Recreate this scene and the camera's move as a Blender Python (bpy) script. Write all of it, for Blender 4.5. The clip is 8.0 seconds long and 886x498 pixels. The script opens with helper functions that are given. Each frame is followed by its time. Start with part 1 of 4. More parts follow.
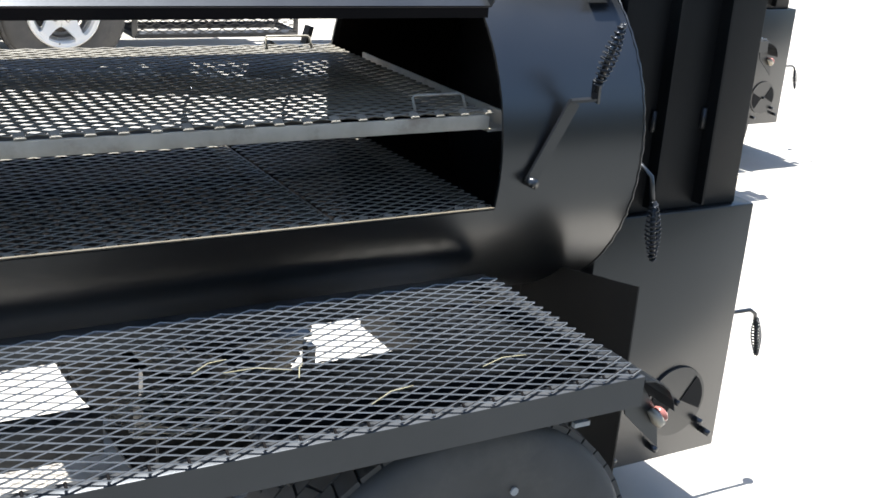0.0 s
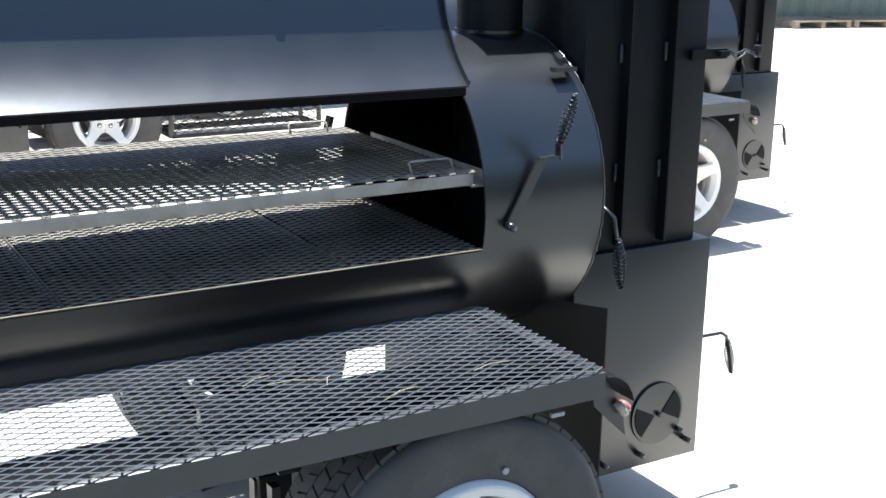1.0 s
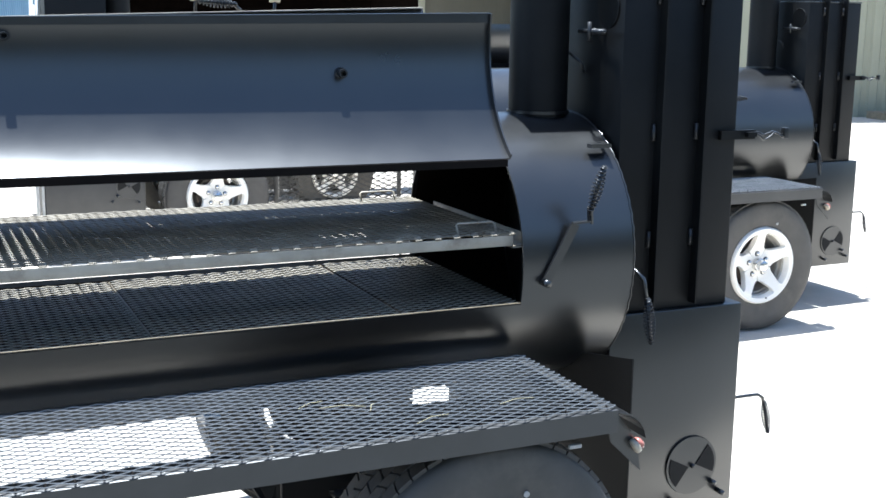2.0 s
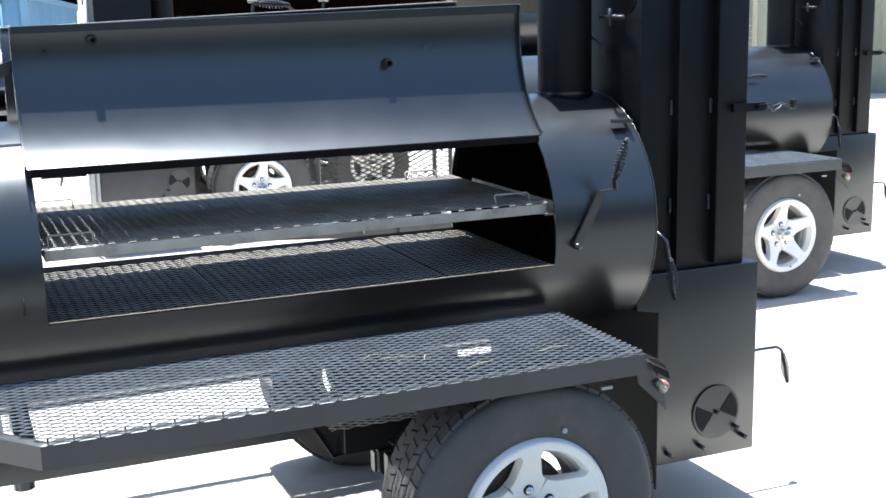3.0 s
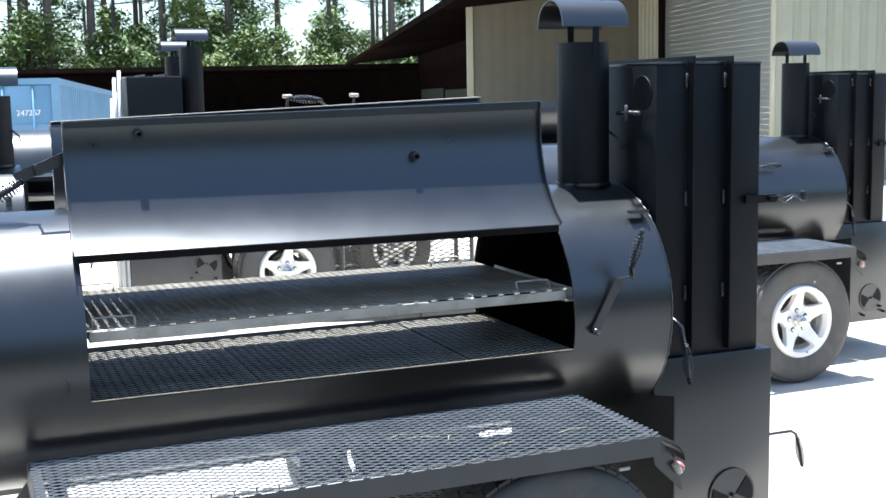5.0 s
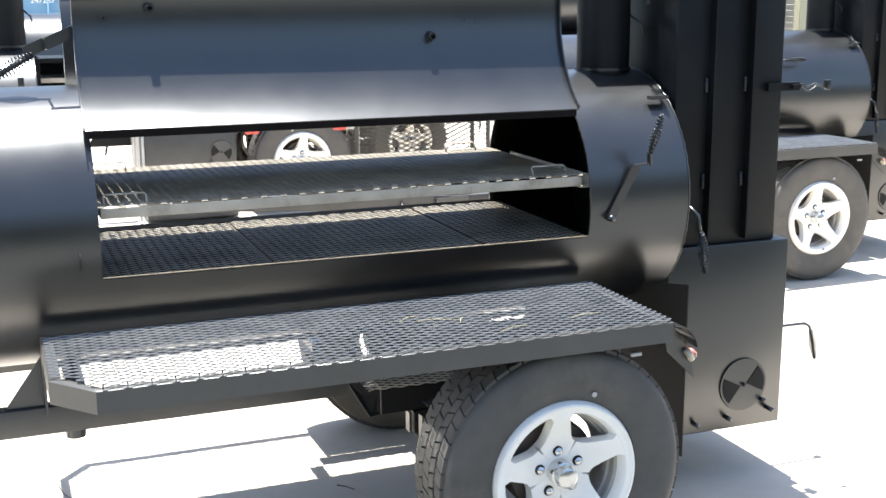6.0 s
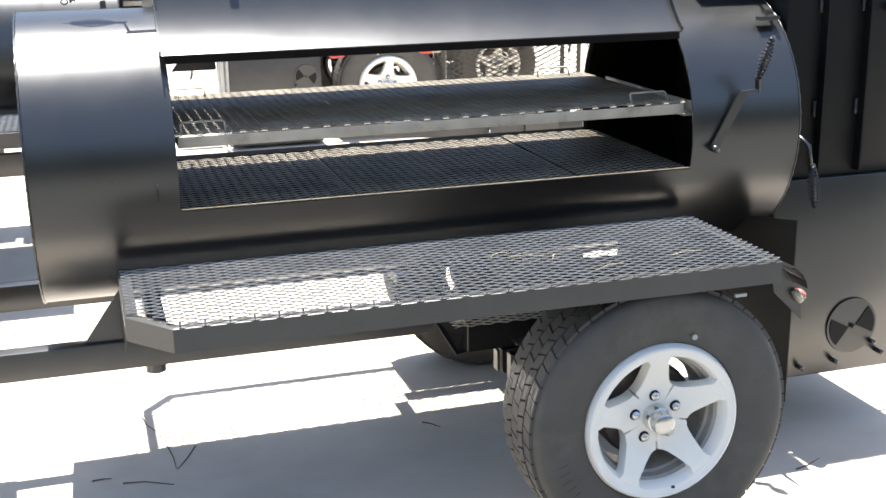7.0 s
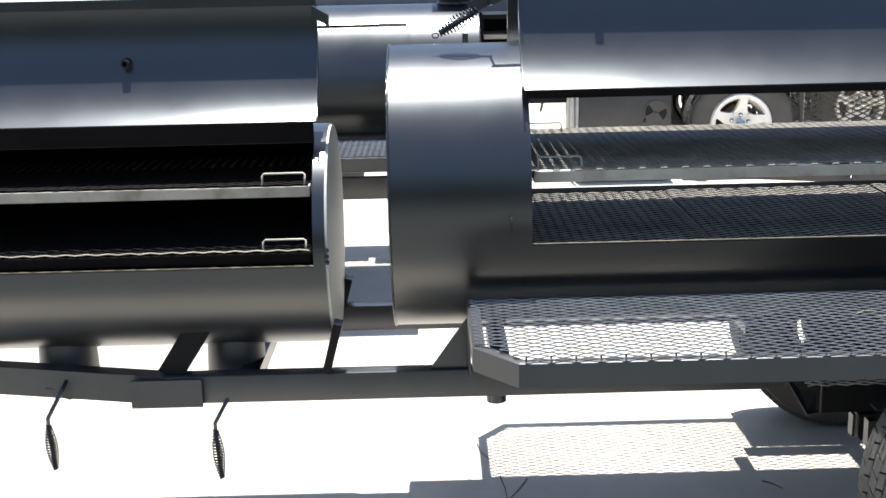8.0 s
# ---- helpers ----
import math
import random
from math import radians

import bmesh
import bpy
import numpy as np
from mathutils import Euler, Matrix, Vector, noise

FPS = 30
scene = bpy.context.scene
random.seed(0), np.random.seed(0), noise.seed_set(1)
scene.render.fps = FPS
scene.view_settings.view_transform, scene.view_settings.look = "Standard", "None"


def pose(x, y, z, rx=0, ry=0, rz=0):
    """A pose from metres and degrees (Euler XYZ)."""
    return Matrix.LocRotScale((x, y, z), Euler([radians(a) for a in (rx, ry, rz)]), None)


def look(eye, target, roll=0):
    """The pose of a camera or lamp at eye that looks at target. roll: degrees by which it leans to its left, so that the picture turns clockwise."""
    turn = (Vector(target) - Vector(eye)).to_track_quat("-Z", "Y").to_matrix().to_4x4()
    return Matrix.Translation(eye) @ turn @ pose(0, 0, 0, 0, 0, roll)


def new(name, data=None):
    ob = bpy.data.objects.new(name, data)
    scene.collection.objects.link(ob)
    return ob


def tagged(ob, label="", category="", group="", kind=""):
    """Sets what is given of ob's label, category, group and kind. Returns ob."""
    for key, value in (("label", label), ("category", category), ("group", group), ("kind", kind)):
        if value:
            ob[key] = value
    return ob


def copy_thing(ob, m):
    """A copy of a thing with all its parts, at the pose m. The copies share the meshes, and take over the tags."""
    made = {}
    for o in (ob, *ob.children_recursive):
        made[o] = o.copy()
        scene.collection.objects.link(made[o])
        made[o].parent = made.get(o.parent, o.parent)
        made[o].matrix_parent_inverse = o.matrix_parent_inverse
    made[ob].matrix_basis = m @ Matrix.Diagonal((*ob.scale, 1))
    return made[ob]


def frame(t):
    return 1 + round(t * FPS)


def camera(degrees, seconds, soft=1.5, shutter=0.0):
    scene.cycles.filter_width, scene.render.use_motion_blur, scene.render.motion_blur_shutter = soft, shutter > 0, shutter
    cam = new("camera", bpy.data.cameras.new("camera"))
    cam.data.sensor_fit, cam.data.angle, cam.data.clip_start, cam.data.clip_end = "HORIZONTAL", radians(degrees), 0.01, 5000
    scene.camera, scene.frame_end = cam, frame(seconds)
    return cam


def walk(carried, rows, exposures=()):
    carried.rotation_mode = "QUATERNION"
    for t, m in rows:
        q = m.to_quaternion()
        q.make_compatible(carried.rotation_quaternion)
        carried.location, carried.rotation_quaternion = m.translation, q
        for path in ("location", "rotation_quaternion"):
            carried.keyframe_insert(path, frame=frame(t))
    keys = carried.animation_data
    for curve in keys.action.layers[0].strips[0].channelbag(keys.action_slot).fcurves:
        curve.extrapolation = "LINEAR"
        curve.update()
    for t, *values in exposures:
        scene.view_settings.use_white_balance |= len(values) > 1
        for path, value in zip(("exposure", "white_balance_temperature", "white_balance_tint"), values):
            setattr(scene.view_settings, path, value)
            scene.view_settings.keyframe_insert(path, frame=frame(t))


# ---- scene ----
cam = camera(41.0, 8.0, soft=1.6)
EXPOSURE, SKY_STRENGTH, SUN_STRENGTH = 1.47, 0.1, 5.0
PATH = [
    (0, (0.175, 0.193, 1.512), (1.183, 1.788, 0.851), 4.9),
    (0.5, (0.099, 0.005, 1.544), (1.074, 1.647, 0.948), 1.8),
    (1, (-0.002, -0.253, 1.571), (0.971, 1.413, 1.042), 0.8),
    (1.5, (-0.01, -0.457, 1.584), (0.896, 1.276, 1.163), 0.6),
    (1.7, (-0.007, -0.524, 1.571), (0.825, 1.25, 1.172), 1.8),
    (2.8, (-0.146, -0.913, 1.57), (0.652, 0.886, 1.212), -1.8),
    (3, (-0.177, -0.938, 1.573), (0.586, 0.868, 1.178), -1.3),
    (3.5, (-0.211, -1.019, 1.594), (0.551, 0.792, 1.221), -0.4),
    (4, (-0.215, -1.043, 1.609), (0.588, 0.766, 1.324), -1.1),
    (4.2, (-0.22, -1.045, 1.611), (0.583, 0.77, 1.366), -1.1),
    (5.3, (-0.246, -1.066, 1.598), (0.484, 0.775, 1.321), -1.0),
    (5.5, (-0.234, -1.058, 1.586), (0.494, 0.776, 1.261), -0.7),
    (6, (-0.229, -1.038, 1.56), (0.478, 0.784, 1.134), -0.3),
    (6.5, (-0.216, -0.996, 1.551), (0.456, 0.816, 1.036), -0.2),
    (7, (-0.186, -0.884, 1.544), (0.374, 0.956, 0.996), -0.9),
    (7.2, (-0.187, -0.851, 1.53), (0.271, 1.029, 1.026), -1.3),
    (7.5, (-0.187, -0.805, 1.553), (0.085, 1.115, 1.062), -0.6),
    (8, (-0.218, -0.821, 1.547), (-0.203, 1.12, 1.062), -1.3),
]
walk(cam, [(t, look(eye, target, roll)) for t, eye, target, roll in PATH],
     exposures=((0.0, EXPOSURE - 0.3, 6000, 7), (1.5, EXPOSURE - 0.1, 5750, 5), (3.5, EXPOSURE - 0.05, 5700, 5), (5.4, EXPOSURE + 0.15, 5750, 5), (6.4, EXPOSURE + 0.42, 6750, 9), (7.0, EXPOSURE + 0.2, 6650, 9), (8.0, EXPOSURE - 0.42, 6150, 7)))

# ---- world and sun ----
SUN_WAY = Vector((-0.018, 0.14, 1.0)).normalized()
world = bpy.data.worlds.new("sky_world")
scene.world = world
world.use_nodes = True
wn = world.node_tree.nodes
wl = world.node_tree.links
wn.clear()
w_out = wn.new("ShaderNodeOutputWorld")
w_bg = wn.new("ShaderNodeBackground")
w_sky = wn.new("ShaderNodeTexSky")
w_sky.sky_type = "NISHITA"
w_sky.sun_disc = False
w_sky.sun_elevation = math.asin(SUN_WAY.z)
w_sky.sun_rotation = math.atan2(SUN_WAY.x, SUN_WAY.y)
w_sky.dust_density = 1.0
w_bg.inputs["Strength"].default_value = SKY_STRENGTH
wl.new(w_sky.outputs[0], w_bg.inputs["Color"])
wl.new(w_bg.outputs[0], w_out.inputs["Surface"])

sun_data = bpy.data.lights.new("sun", "SUN")
sun_data.energy = SUN_STRENGTH
sun_data.angle = radians(0.53)
sun_data.color = (1.0, 0.985, 0.965)
sun = new("sun", sun_data)
sun.matrix_world = look(SUN_WAY * 30, (0, 0, 0))

# ---- materials ----


def ramp(nt, src, stops):
    r = nt.nodes.new("ShaderNodeValToRGB")
    els = r.color_ramp.elements
    while len(els) < len(stops):
        els.new(0.5)
    for e, (p, c) in zip(els, stops):
        e.position = p
        e.color = (c, c, c, 1) if isinstance(c, (int, float)) else (*c, 1)
    nt.links.new(src, r.inputs[0])
    return r.outputs[0]


def noise_tex(nt, vec, scale, detail=4.0, rough=0.55, stretch=None):
    if stretch:
        mp = nt.nodes.new("ShaderNodeMapping")
        mp.inputs["Scale"].default_value = stretch
        nt.links.new(vec, mp.inputs["Vector"])
        vec = mp.outputs[0]
    n = nt.nodes.new("ShaderNodeTexNoise")
    n.inputs["Scale"].default_value = scale
    n.inputs["Detail"].default_value = detail
    n.inputs["Roughness"].default_value = rough
    nt.links.new(vec, n.inputs["Vector"])
    return n.outputs["Fac"]


def surface(name, dark, light, scale=6.0, rough=(0.4, 0.5), metal=0.0, fine=120.0, bump=0.05,
            spec=0.5, stretch=None, stain=None, stain_scale=1.5, stain_amount=0.5, coat=0.0, ior=1.5):
    """A two-scale procedural surface: colour and roughness vary coarsely, grain and relief finely."""
    m = bpy.data.materials.new(name)
    m.use_nodes = True
    nt = m.node_tree
    b = nt.nodes["Principled BSDF"]
    geo = nt.nodes.new("ShaderNodeTexCoord")
    vec = geo.outputs["Object"]
    coarse = noise_tex(nt, vec, scale, 5.0, 0.6, stretch)
    grain = noise_tex(nt, vec, fine, 3.0, 0.6)
    col = ramp(nt, coarse, ((0.3, dark), (0.7, light)))
    if stain:
        far = noise_tex(nt, vec, stain_scale, 6.0, 0.65)
        mask = ramp(nt, far, ((0.52, 0.0), (0.68, stain_amount)))
        mix = nt.nodes.new("ShaderNodeMix")
        mix.data_type = "RGBA"
        nt.links.new(mask, mix.inputs[0])
        nt.links.new(col, mix.inputs[6])
        mix.inputs[7].default_value = (*stain, 1)
        col = mix.outputs[2]
    nt.links.new(col, b.inputs["Base Color"])
    nt.links.new(ramp(nt, coarse, ((0.25, rough[0]), (0.75, rough[1]))), b.inputs["Roughness"])
    b.inputs["Metallic"].default_value = metal
    b.inputs["Specular IOR Level"].default_value = spec
    b.inputs["IOR"].default_value = ior
    b.inputs["Coat Weight"].default_value = coat
    if bump:
        bp = nt.nodes.new("ShaderNodeBump")
        bp.inputs["Strength"].default_value = bump
        bp.inputs["Distance"].default_value = 0.002
        nt.links.new(grain, bp.inputs["Height"])
        nt.links.new(bp.outputs[0], b.inputs["Normal"])
    return m


BLACK = surface("satin_black_paint", (0.008, 0.008, 0.0082), (0.012, 0.012, 0.012), 5, (0.27, 0.335), fine=260, bump=0.04, spec=0.85, ior=1.58,
                stain=(0.026, 0.024, 0.022), stain_scale=2.2, stain_amount=0.2)
MATTE = surface("flat_black_paint", (0.006, 0.006, 0.006), (0.0095, 0.0095, 0.0095), 5, (0.42, 0.52), fine=260, bump=0.06, spec=0.2,
                stain=(0.025, 0.024, 0.022), stain_scale=2.2, stain_amount=0.2)
FRAME = surface("dusty_black_frame_paint", (0.034, 0.033, 0.0315), (0.054, 0.0515, 0.048), 6, (0.36, 0.46), fine=240, bump=0.05, spec=0.8,
                stain=(0.06, 0.055, 0.048), stain_scale=3.0, stain_amount=0.25)
NEAR_BLACK = surface("near_black_steel", (0.0055, 0.0043, 0.0038), (0.012, 0.009, 0.0075), 7, (0.7, 0.85), fine=150, bump=0.15, spec=0.1)
# Pale colour stands in for the glints along the mesh strand edges.
MESH = surface("glint_strand_edge", (0.15, 0.147, 0.142), (0.25, 0.245, 0.235), 14, (0.2, 0.28), fine=300, bump=0.05, spec=0.85)
GRATE = surface("bare_expanded_steel", (0.19, 0.165, 0.125), (0.32, 0.28, 0.215), 12, (0.28, 0.4), fine=250, bump=0.08, spec=0.3)
GRATE_DARK = surface("brown_grate_steel", (0.13, 0.105, 0.072), (0.225, 0.185, 0.128), 12, (0.32, 0.44), fine=250, bump=0.08, spec=0.2)
STEEL = surface("bare_flat_steel", (0.40, 0.345, 0.265), (0.54, 0.475, 0.37), 16, (0.35, 0.5), fine=200, bump=0.08, metal=0.0,
                stain=(0.12, 0.07, 0.04), stain_scale=9, stain_amount=0.5)
RUBBER = surface("tyre_rubber", (0.066, 0.062, 0.056), (0.10, 0.093, 0.084), 9, (0.62, 0.8), fine=180, bump=0.12,
                 stain=(0.14, 0.125, 0.105), stain_scale=7, stain_amount=0.45)
ALLOY = surface("machined_aluminium", (0.88, 0.85, 0.78), (0.94, 0.91, 0.845), 8, (0.28, 0.4), fine=220, bump=0.05, metal=0.0)
CAST = surface("raw_cast_wheel_barrel", (0.30, 0.285, 0.255), (0.44, 0.42, 0.38), 9, (0.35, 0.5), fine=200, bump=0.1,
               stain=(0.07, 0.055, 0.04), stain_scale=12, stain_amount=0.5)
DRUM = surface("rusty_brake_drum", (0.07, 0.055, 0.045), (0.13, 0.105, 0.085), 14, (0.55, 0.75), fine=180, bump=0.15)
PRIMER = surface("grey_primer", (0.50, 0.49, 0.43), (0.60, 0.59, 0.52), 4, (0.45, 0.6), fine=200, bump=0.05)
CHROME = surface("chrome", (0.66, 0.65, 0.63), (0.76, 0.75, 0.73), 8, (0.2, 0.3), fine=220, bump=0.02, metal=1.0)
SPRING = surface("dark_spring_wire", (0.022, 0.022, 0.023), (0.045, 0.045, 0.046), 30, (0.28, 0.38), fine=300, bump=0.03, metal=0.3)
HOLE = surface("dark_opening", (0.004, 0.004, 0.004), (0.008, 0.007, 0.006), 8, (0.8, 0.9), bump=0)
RED = surface("dull_red_lens", (0.34, 0.11, 0.085), (0.46, 0.19, 0.15), 20, (0.15, 0.25), bump=0.02)
LENS = surface("bright_red_lens", (0.42, 0.03, 0.025), (0.55, 0.06, 0.05), 20, (0.15, 0.25), bump=0.02)
PALE = surface("pale_grey_surface", (0.36, 0.36, 0.34), (0.52, 0.52, 0.5), 9, (0.5, 0.6), fine=200, bump=0.05)
CONCRETE = surface("sunlit_concrete", (0.50, 0.435, 0.355), (0.63, 0.56, 0.465), 2.2, (0.8, 0.92), fine=55, bump=0.25,
                   stain=(0.38, 0.335, 0.28), stain_scale=0.7, stain_amount=0.5)
DIM_GROUND = surface("dim_near_ground", (0.14, 0.137, 0.125), (0.20, 0.195, 0.178), 3, (0.8, 0.95), fine=60, bump=0.4)
GRASSY = surface("dry_grass_blade", (0.32, 0.27, 0.15), (0.46, 0.40, 0.24), 20, (0.6, 0.7), bump=0)
BARK = surface("pine_bark", (0.07, 0.05, 0.04), (0.17, 0.13, 0.10), 4, (0.8, 0.95), fine=20, bump=0.5, stretch=(1, 1, 0.2))
LEAF = surface("leaf_green", (0.04, 0.075, 0.012), (0.12, 0.172, 0.036), 0.6, (0.5, 0.65), bump=0)
LEAF_PALE = surface("leaf_yellow_green", (0.10, 0.15, 0.03), (0.19, 0.24, 0.075), 0.6, (0.5, 0.65), bump=0)
BLUE = surface("blue_container_paint", (0.10, 0.21, 0.325), (0.145, 0.27, 0.40), 1.5, (0.5, 0.65), fine=40, bump=0.1)
BEIGE = surface("beige_sheet_metal", (0.245, 0.245, 0.175), (0.30, 0.30, 0.222), 0.8, (0.45, 0.6), fine=30, bump=0.05)
SHUTTER = surface("pale_grey_shutter", (0.175, 0.172, 0.148), (0.215, 0.212, 0.183), 0.8, (0.4, 0.5), fine=30, bump=0.05)
CREAM = surface("cream_trim", (0.38, 0.35, 0.24), (0.46, 0.43, 0.31), 1, (0.5, 0.6), bump=0)
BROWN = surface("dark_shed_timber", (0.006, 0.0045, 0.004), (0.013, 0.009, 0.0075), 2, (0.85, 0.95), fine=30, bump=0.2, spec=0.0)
PALLET = surface("weathered_timber", (0.22, 0.17, 0.11), (0.36, 0.29, 0.20), 6, (0.7, 0.85), fine=60, bump=0.3, stretch=(0.3, 3, 3))
# Darker tan: the shade under the lean-to is part of this colour.
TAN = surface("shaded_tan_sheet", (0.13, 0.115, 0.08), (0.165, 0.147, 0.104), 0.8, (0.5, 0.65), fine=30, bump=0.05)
HEDGE = surface("dark_green_boards", (0.018, 0.024, 0.015), (0.04, 0.05, 0.03), 0.5, (0.8, 0.9), fine=6, bump=0.4)
WHITE = surface("white_lettering_paint", (0.75, 0.75, 0.73), (0.82, 0.82, 0.80), 5, (0.5, 0.6), bump=0)

# ---- mesh helpers ----


def part(name, bm, mat, parent=None, label="", kind="", smooth=True, at=None, angle=38.0):
    """Links a bmesh as one mesh object, under a thing or a part."""
    if smooth:
        lim = radians(angle)
        for f in bm.faces:
            f.smooth = True
        for e in bm.edges:
            if len(e.link_faces) == 2 and e.calc_face_angle(0.0) > lim:
                e.smooth = False
    me = bpy.data.meshes.new(name)
    bm.to_mesh(me)
    bm.free()
    me.materials.append(mat)
    ob = new(name, me)
    if parent is not None:
        ob.parent = parent
        o = Vector((0, 0, 0))
        p = parent
        while p is not None:
            o += p.location
            p = p.parent
        ob.location = -o
    if at is not None:
        ob.location = at
    return tagged(ob, label, kind=kind)


def thing(name, base, label, category, group="", kind=""):
    ob = new(name)
    ob.location = base
    ob.empty_display_size = 0.1
    return tagged(ob, label, category, group, kind)


def box(bm, x0, x1, y0, y1, z0, z1, bevel=0.0):
    r = bmesh.ops.create_cube(bm, size=1.0)
    vs = r["verts"]
    for v in vs:
        v.co = Vector(((x0 + x1) / 2 + v.co.x * (x1 - x0), (y0 + y1) / 2 + v.co.y * (y1 - y0), (z0 + z1) / 2 + v.co.z * (z1 - z0)))
    if bevel:
        es = list({e for v in vs for e in v.link_edges})
        bmesh.ops.bevel(bm, geom=es, offset=bevel, segments=2, affect="EDGES", profile=0.5)
    return bm


def boxes(*rows, bevel=0.0):
    bm = bmesh.new()
    for r in rows:
        box(bm, *r, bevel=bevel)
    return bm


def beam(bm, a, b, w, h, up=(0, 0, 1)):
    """A bar of section w by h from a to b."""
    a, b = Vector(a), Vector(b)
    d = (b - a).normalized()
    s = d.cross(Vector(up))
    s = s.normalized() if s.length > 1e-4 else Vector((1, 0, 0))
    u = s.cross(d).normalized()
    vs = [bm.verts.new(p + s * (i * w / 2) + u * (j * h / 2)) for p in (a, b) for i, j in ((-1, -1), (1, -1), (1, 1), (-1, 1))]
    fs = [bm.faces.new([vs[i] for i in f]) for f in ((0, 1, 2, 3), (7, 6, 5, 4), (0, 4, 5, 1), (1, 5, 6, 2), (2, 6, 7, 3), (3, 7, 4, 0))]
    bmesh.ops.recalc_face_normals(bm, faces=fs)
    return bm


def tube(bm, pts, r, n=8, cap=True):
    """A round rod along pts; r may be one radius or one a point."""
    pts = [Vector(p) for p in pts]
    rs = r if isinstance(r, (list, tuple)) else [r] * len(pts)
    rings = []
    side = None
    for i, p in enumerate(pts):
        d = (pts[min(i + 1, len(pts) - 1)] - pts[max(i - 1, 0)]).normalized()
        if side is None:
            side = d.orthogonal().normalized()
        else:
            side = (side - d * side.dot(d)).normalized()
        up = d.cross(side)
        rings.append([bm.verts.new(p + (side * math.cos(2 * math.pi * k / n) + up * math.sin(2 * math.pi * k / n)) * rs[i]) for k in range(n)])
    for a, b in zip(rings, rings[1:]):
        for k in range(n):
            bm.faces.new((a[k], a[(k + 1) % n], b[(k + 1) % n], b[k]))
    if cap:
        bm.faces.new(list(reversed(rings[0])))
        bm.faces.new(rings[-1])
    return bm


def rod(pts, r, n=8):
    return tube(bmesh.new(), pts, r, n)


def coil(a, b, radius, wire, turns, n=5):
    """A barrel-shaped wound handle from a to b."""
    a, b = Vector(a), Vector(b)
    d = b - a
    s = d.orthogonal().normalized()
    u = d.normalized().cross(s)
    pts = []
    steps = int(turns * 12)
    for i in range(steps + 1):
        f = i / steps
        rr = radius * (0.4 + 0.6 * math.sin(math.pi * min(1, f * 0.9 + 0.06)) ** 1.4)
        w = 2 * math.pi * turns * f
        pts.append(a + d * f + (s * math.cos(w) + u * math.sin(w)) * rr)
    bm = tube(bmesh.new(), pts, wire, n)
    return tube(bm, (a, a + d * 0.5, b), radius * 0.4, 8)


def lathe(bm, profile, centre, n=48, a0=0.0, a1=360.0, axis="y"):
    """Turns a profile of (offset along the axis, radius) round an axis through centre."""
    c = Vector(centre)
    full = abs(a1 - a0) >= 359.9
    cols = []
    for k in range(n if full else n + 1):
        w = radians(a0 + (a1 - a0) * k / n)
        col = []
        for o, r in profile:
            if axis == "y":
                p = Vector((math.cos(w) * r, o, math.sin(w) * r))
            elif axis == "x":
                p = Vector((o, math.cos(w) * r, math.sin(w) * r))
            else:
                p = Vector((math.cos(w) * r, math.sin(w) * r, o))
            col.append(bm.verts.new(c + p))
        cols.append(col)
    m = len(profile)
    for k in range(len(cols) if full else len(cols) - 1):
        p, q = cols[k], cols[(k + 1) % len(cols)]
        for i in range(m - 1):
            bm.faces.new((p[i], p[i + 1], q[i + 1], q[i]))
    bmesh.ops.recalc_face_normals(bm, faces=bm.faces[:])
    return bm


def arc_sheet(bm, x0, x1, cy, cz, r, a0, a1, t, n=32):
    """A rolled plate: an arc from a0 to a1 degrees round (cy, cz), along x, of thickness t inwards."""
    cols = []
    for k in range(n + 1):
        w = radians(a0 + (a1 - a0) * k / n)
        c, s = math.cos(w), math.sin(w)
        cols.append([bm.verts.new((x, cy + c * q, cz + s * q)) for x, q in ((x0, r), (x1, r), (x1, r - t), (x0, r - t))])
    for a, b in zip(cols, cols[1:]):
        for i in range(4):
            bm.faces.new((a[i], a[(i + 1) % 4], b[(i + 1) % 4], b[i]))
    bm.faces.new(cols[0])
    bm.faces.new(list(reversed(cols[-1])))
    bmesh.ops.recalc_face_normals(bm, faces=bm.faces[:])
    return bm


def disc_x(bm, x, t, cy, cz, r, n=56):
    """A round plate across x, of thickness t."""
    rings = [[bm.verts.new((xx, cy + r * math.cos(2 * math.pi * k / n), cz + r * math.sin(2 * math.pi * k / n))) for k in range(n)] for xx in (x, x + t)]
    bm.faces.new(list(reversed(rings[0])))
    bm.faces.new(rings[1])
    for k in range(n):
        bm.faces.new((rings[0][k], rings[0][(k + 1) % n], rings[1][(k + 1) % n], rings[1][k]))
    bmesh.ops.recalc_face_normals(bm, faces=bm.faces[:])
    return bm


def plate(bm, pts, thick):
    """A flat plate with the outline pts, thickened along thick."""
    t = Vector(thick)
    a = [bm.verts.new(Vector(p)) for p in pts]
    b = [bm.verts.new(Vector(p) + t) for p in pts]
    bm.faces.new(a)
    bm.faces.new(list(reversed(b)))
    for i in range(len(a)):
        j = (i + 1) % len(a)
        bm.faces.new((a[i], b[i], b[j], a[j]))
    bmesh.ops.recalc_face_normals(bm, faces=bm.faces[:])
    return bm


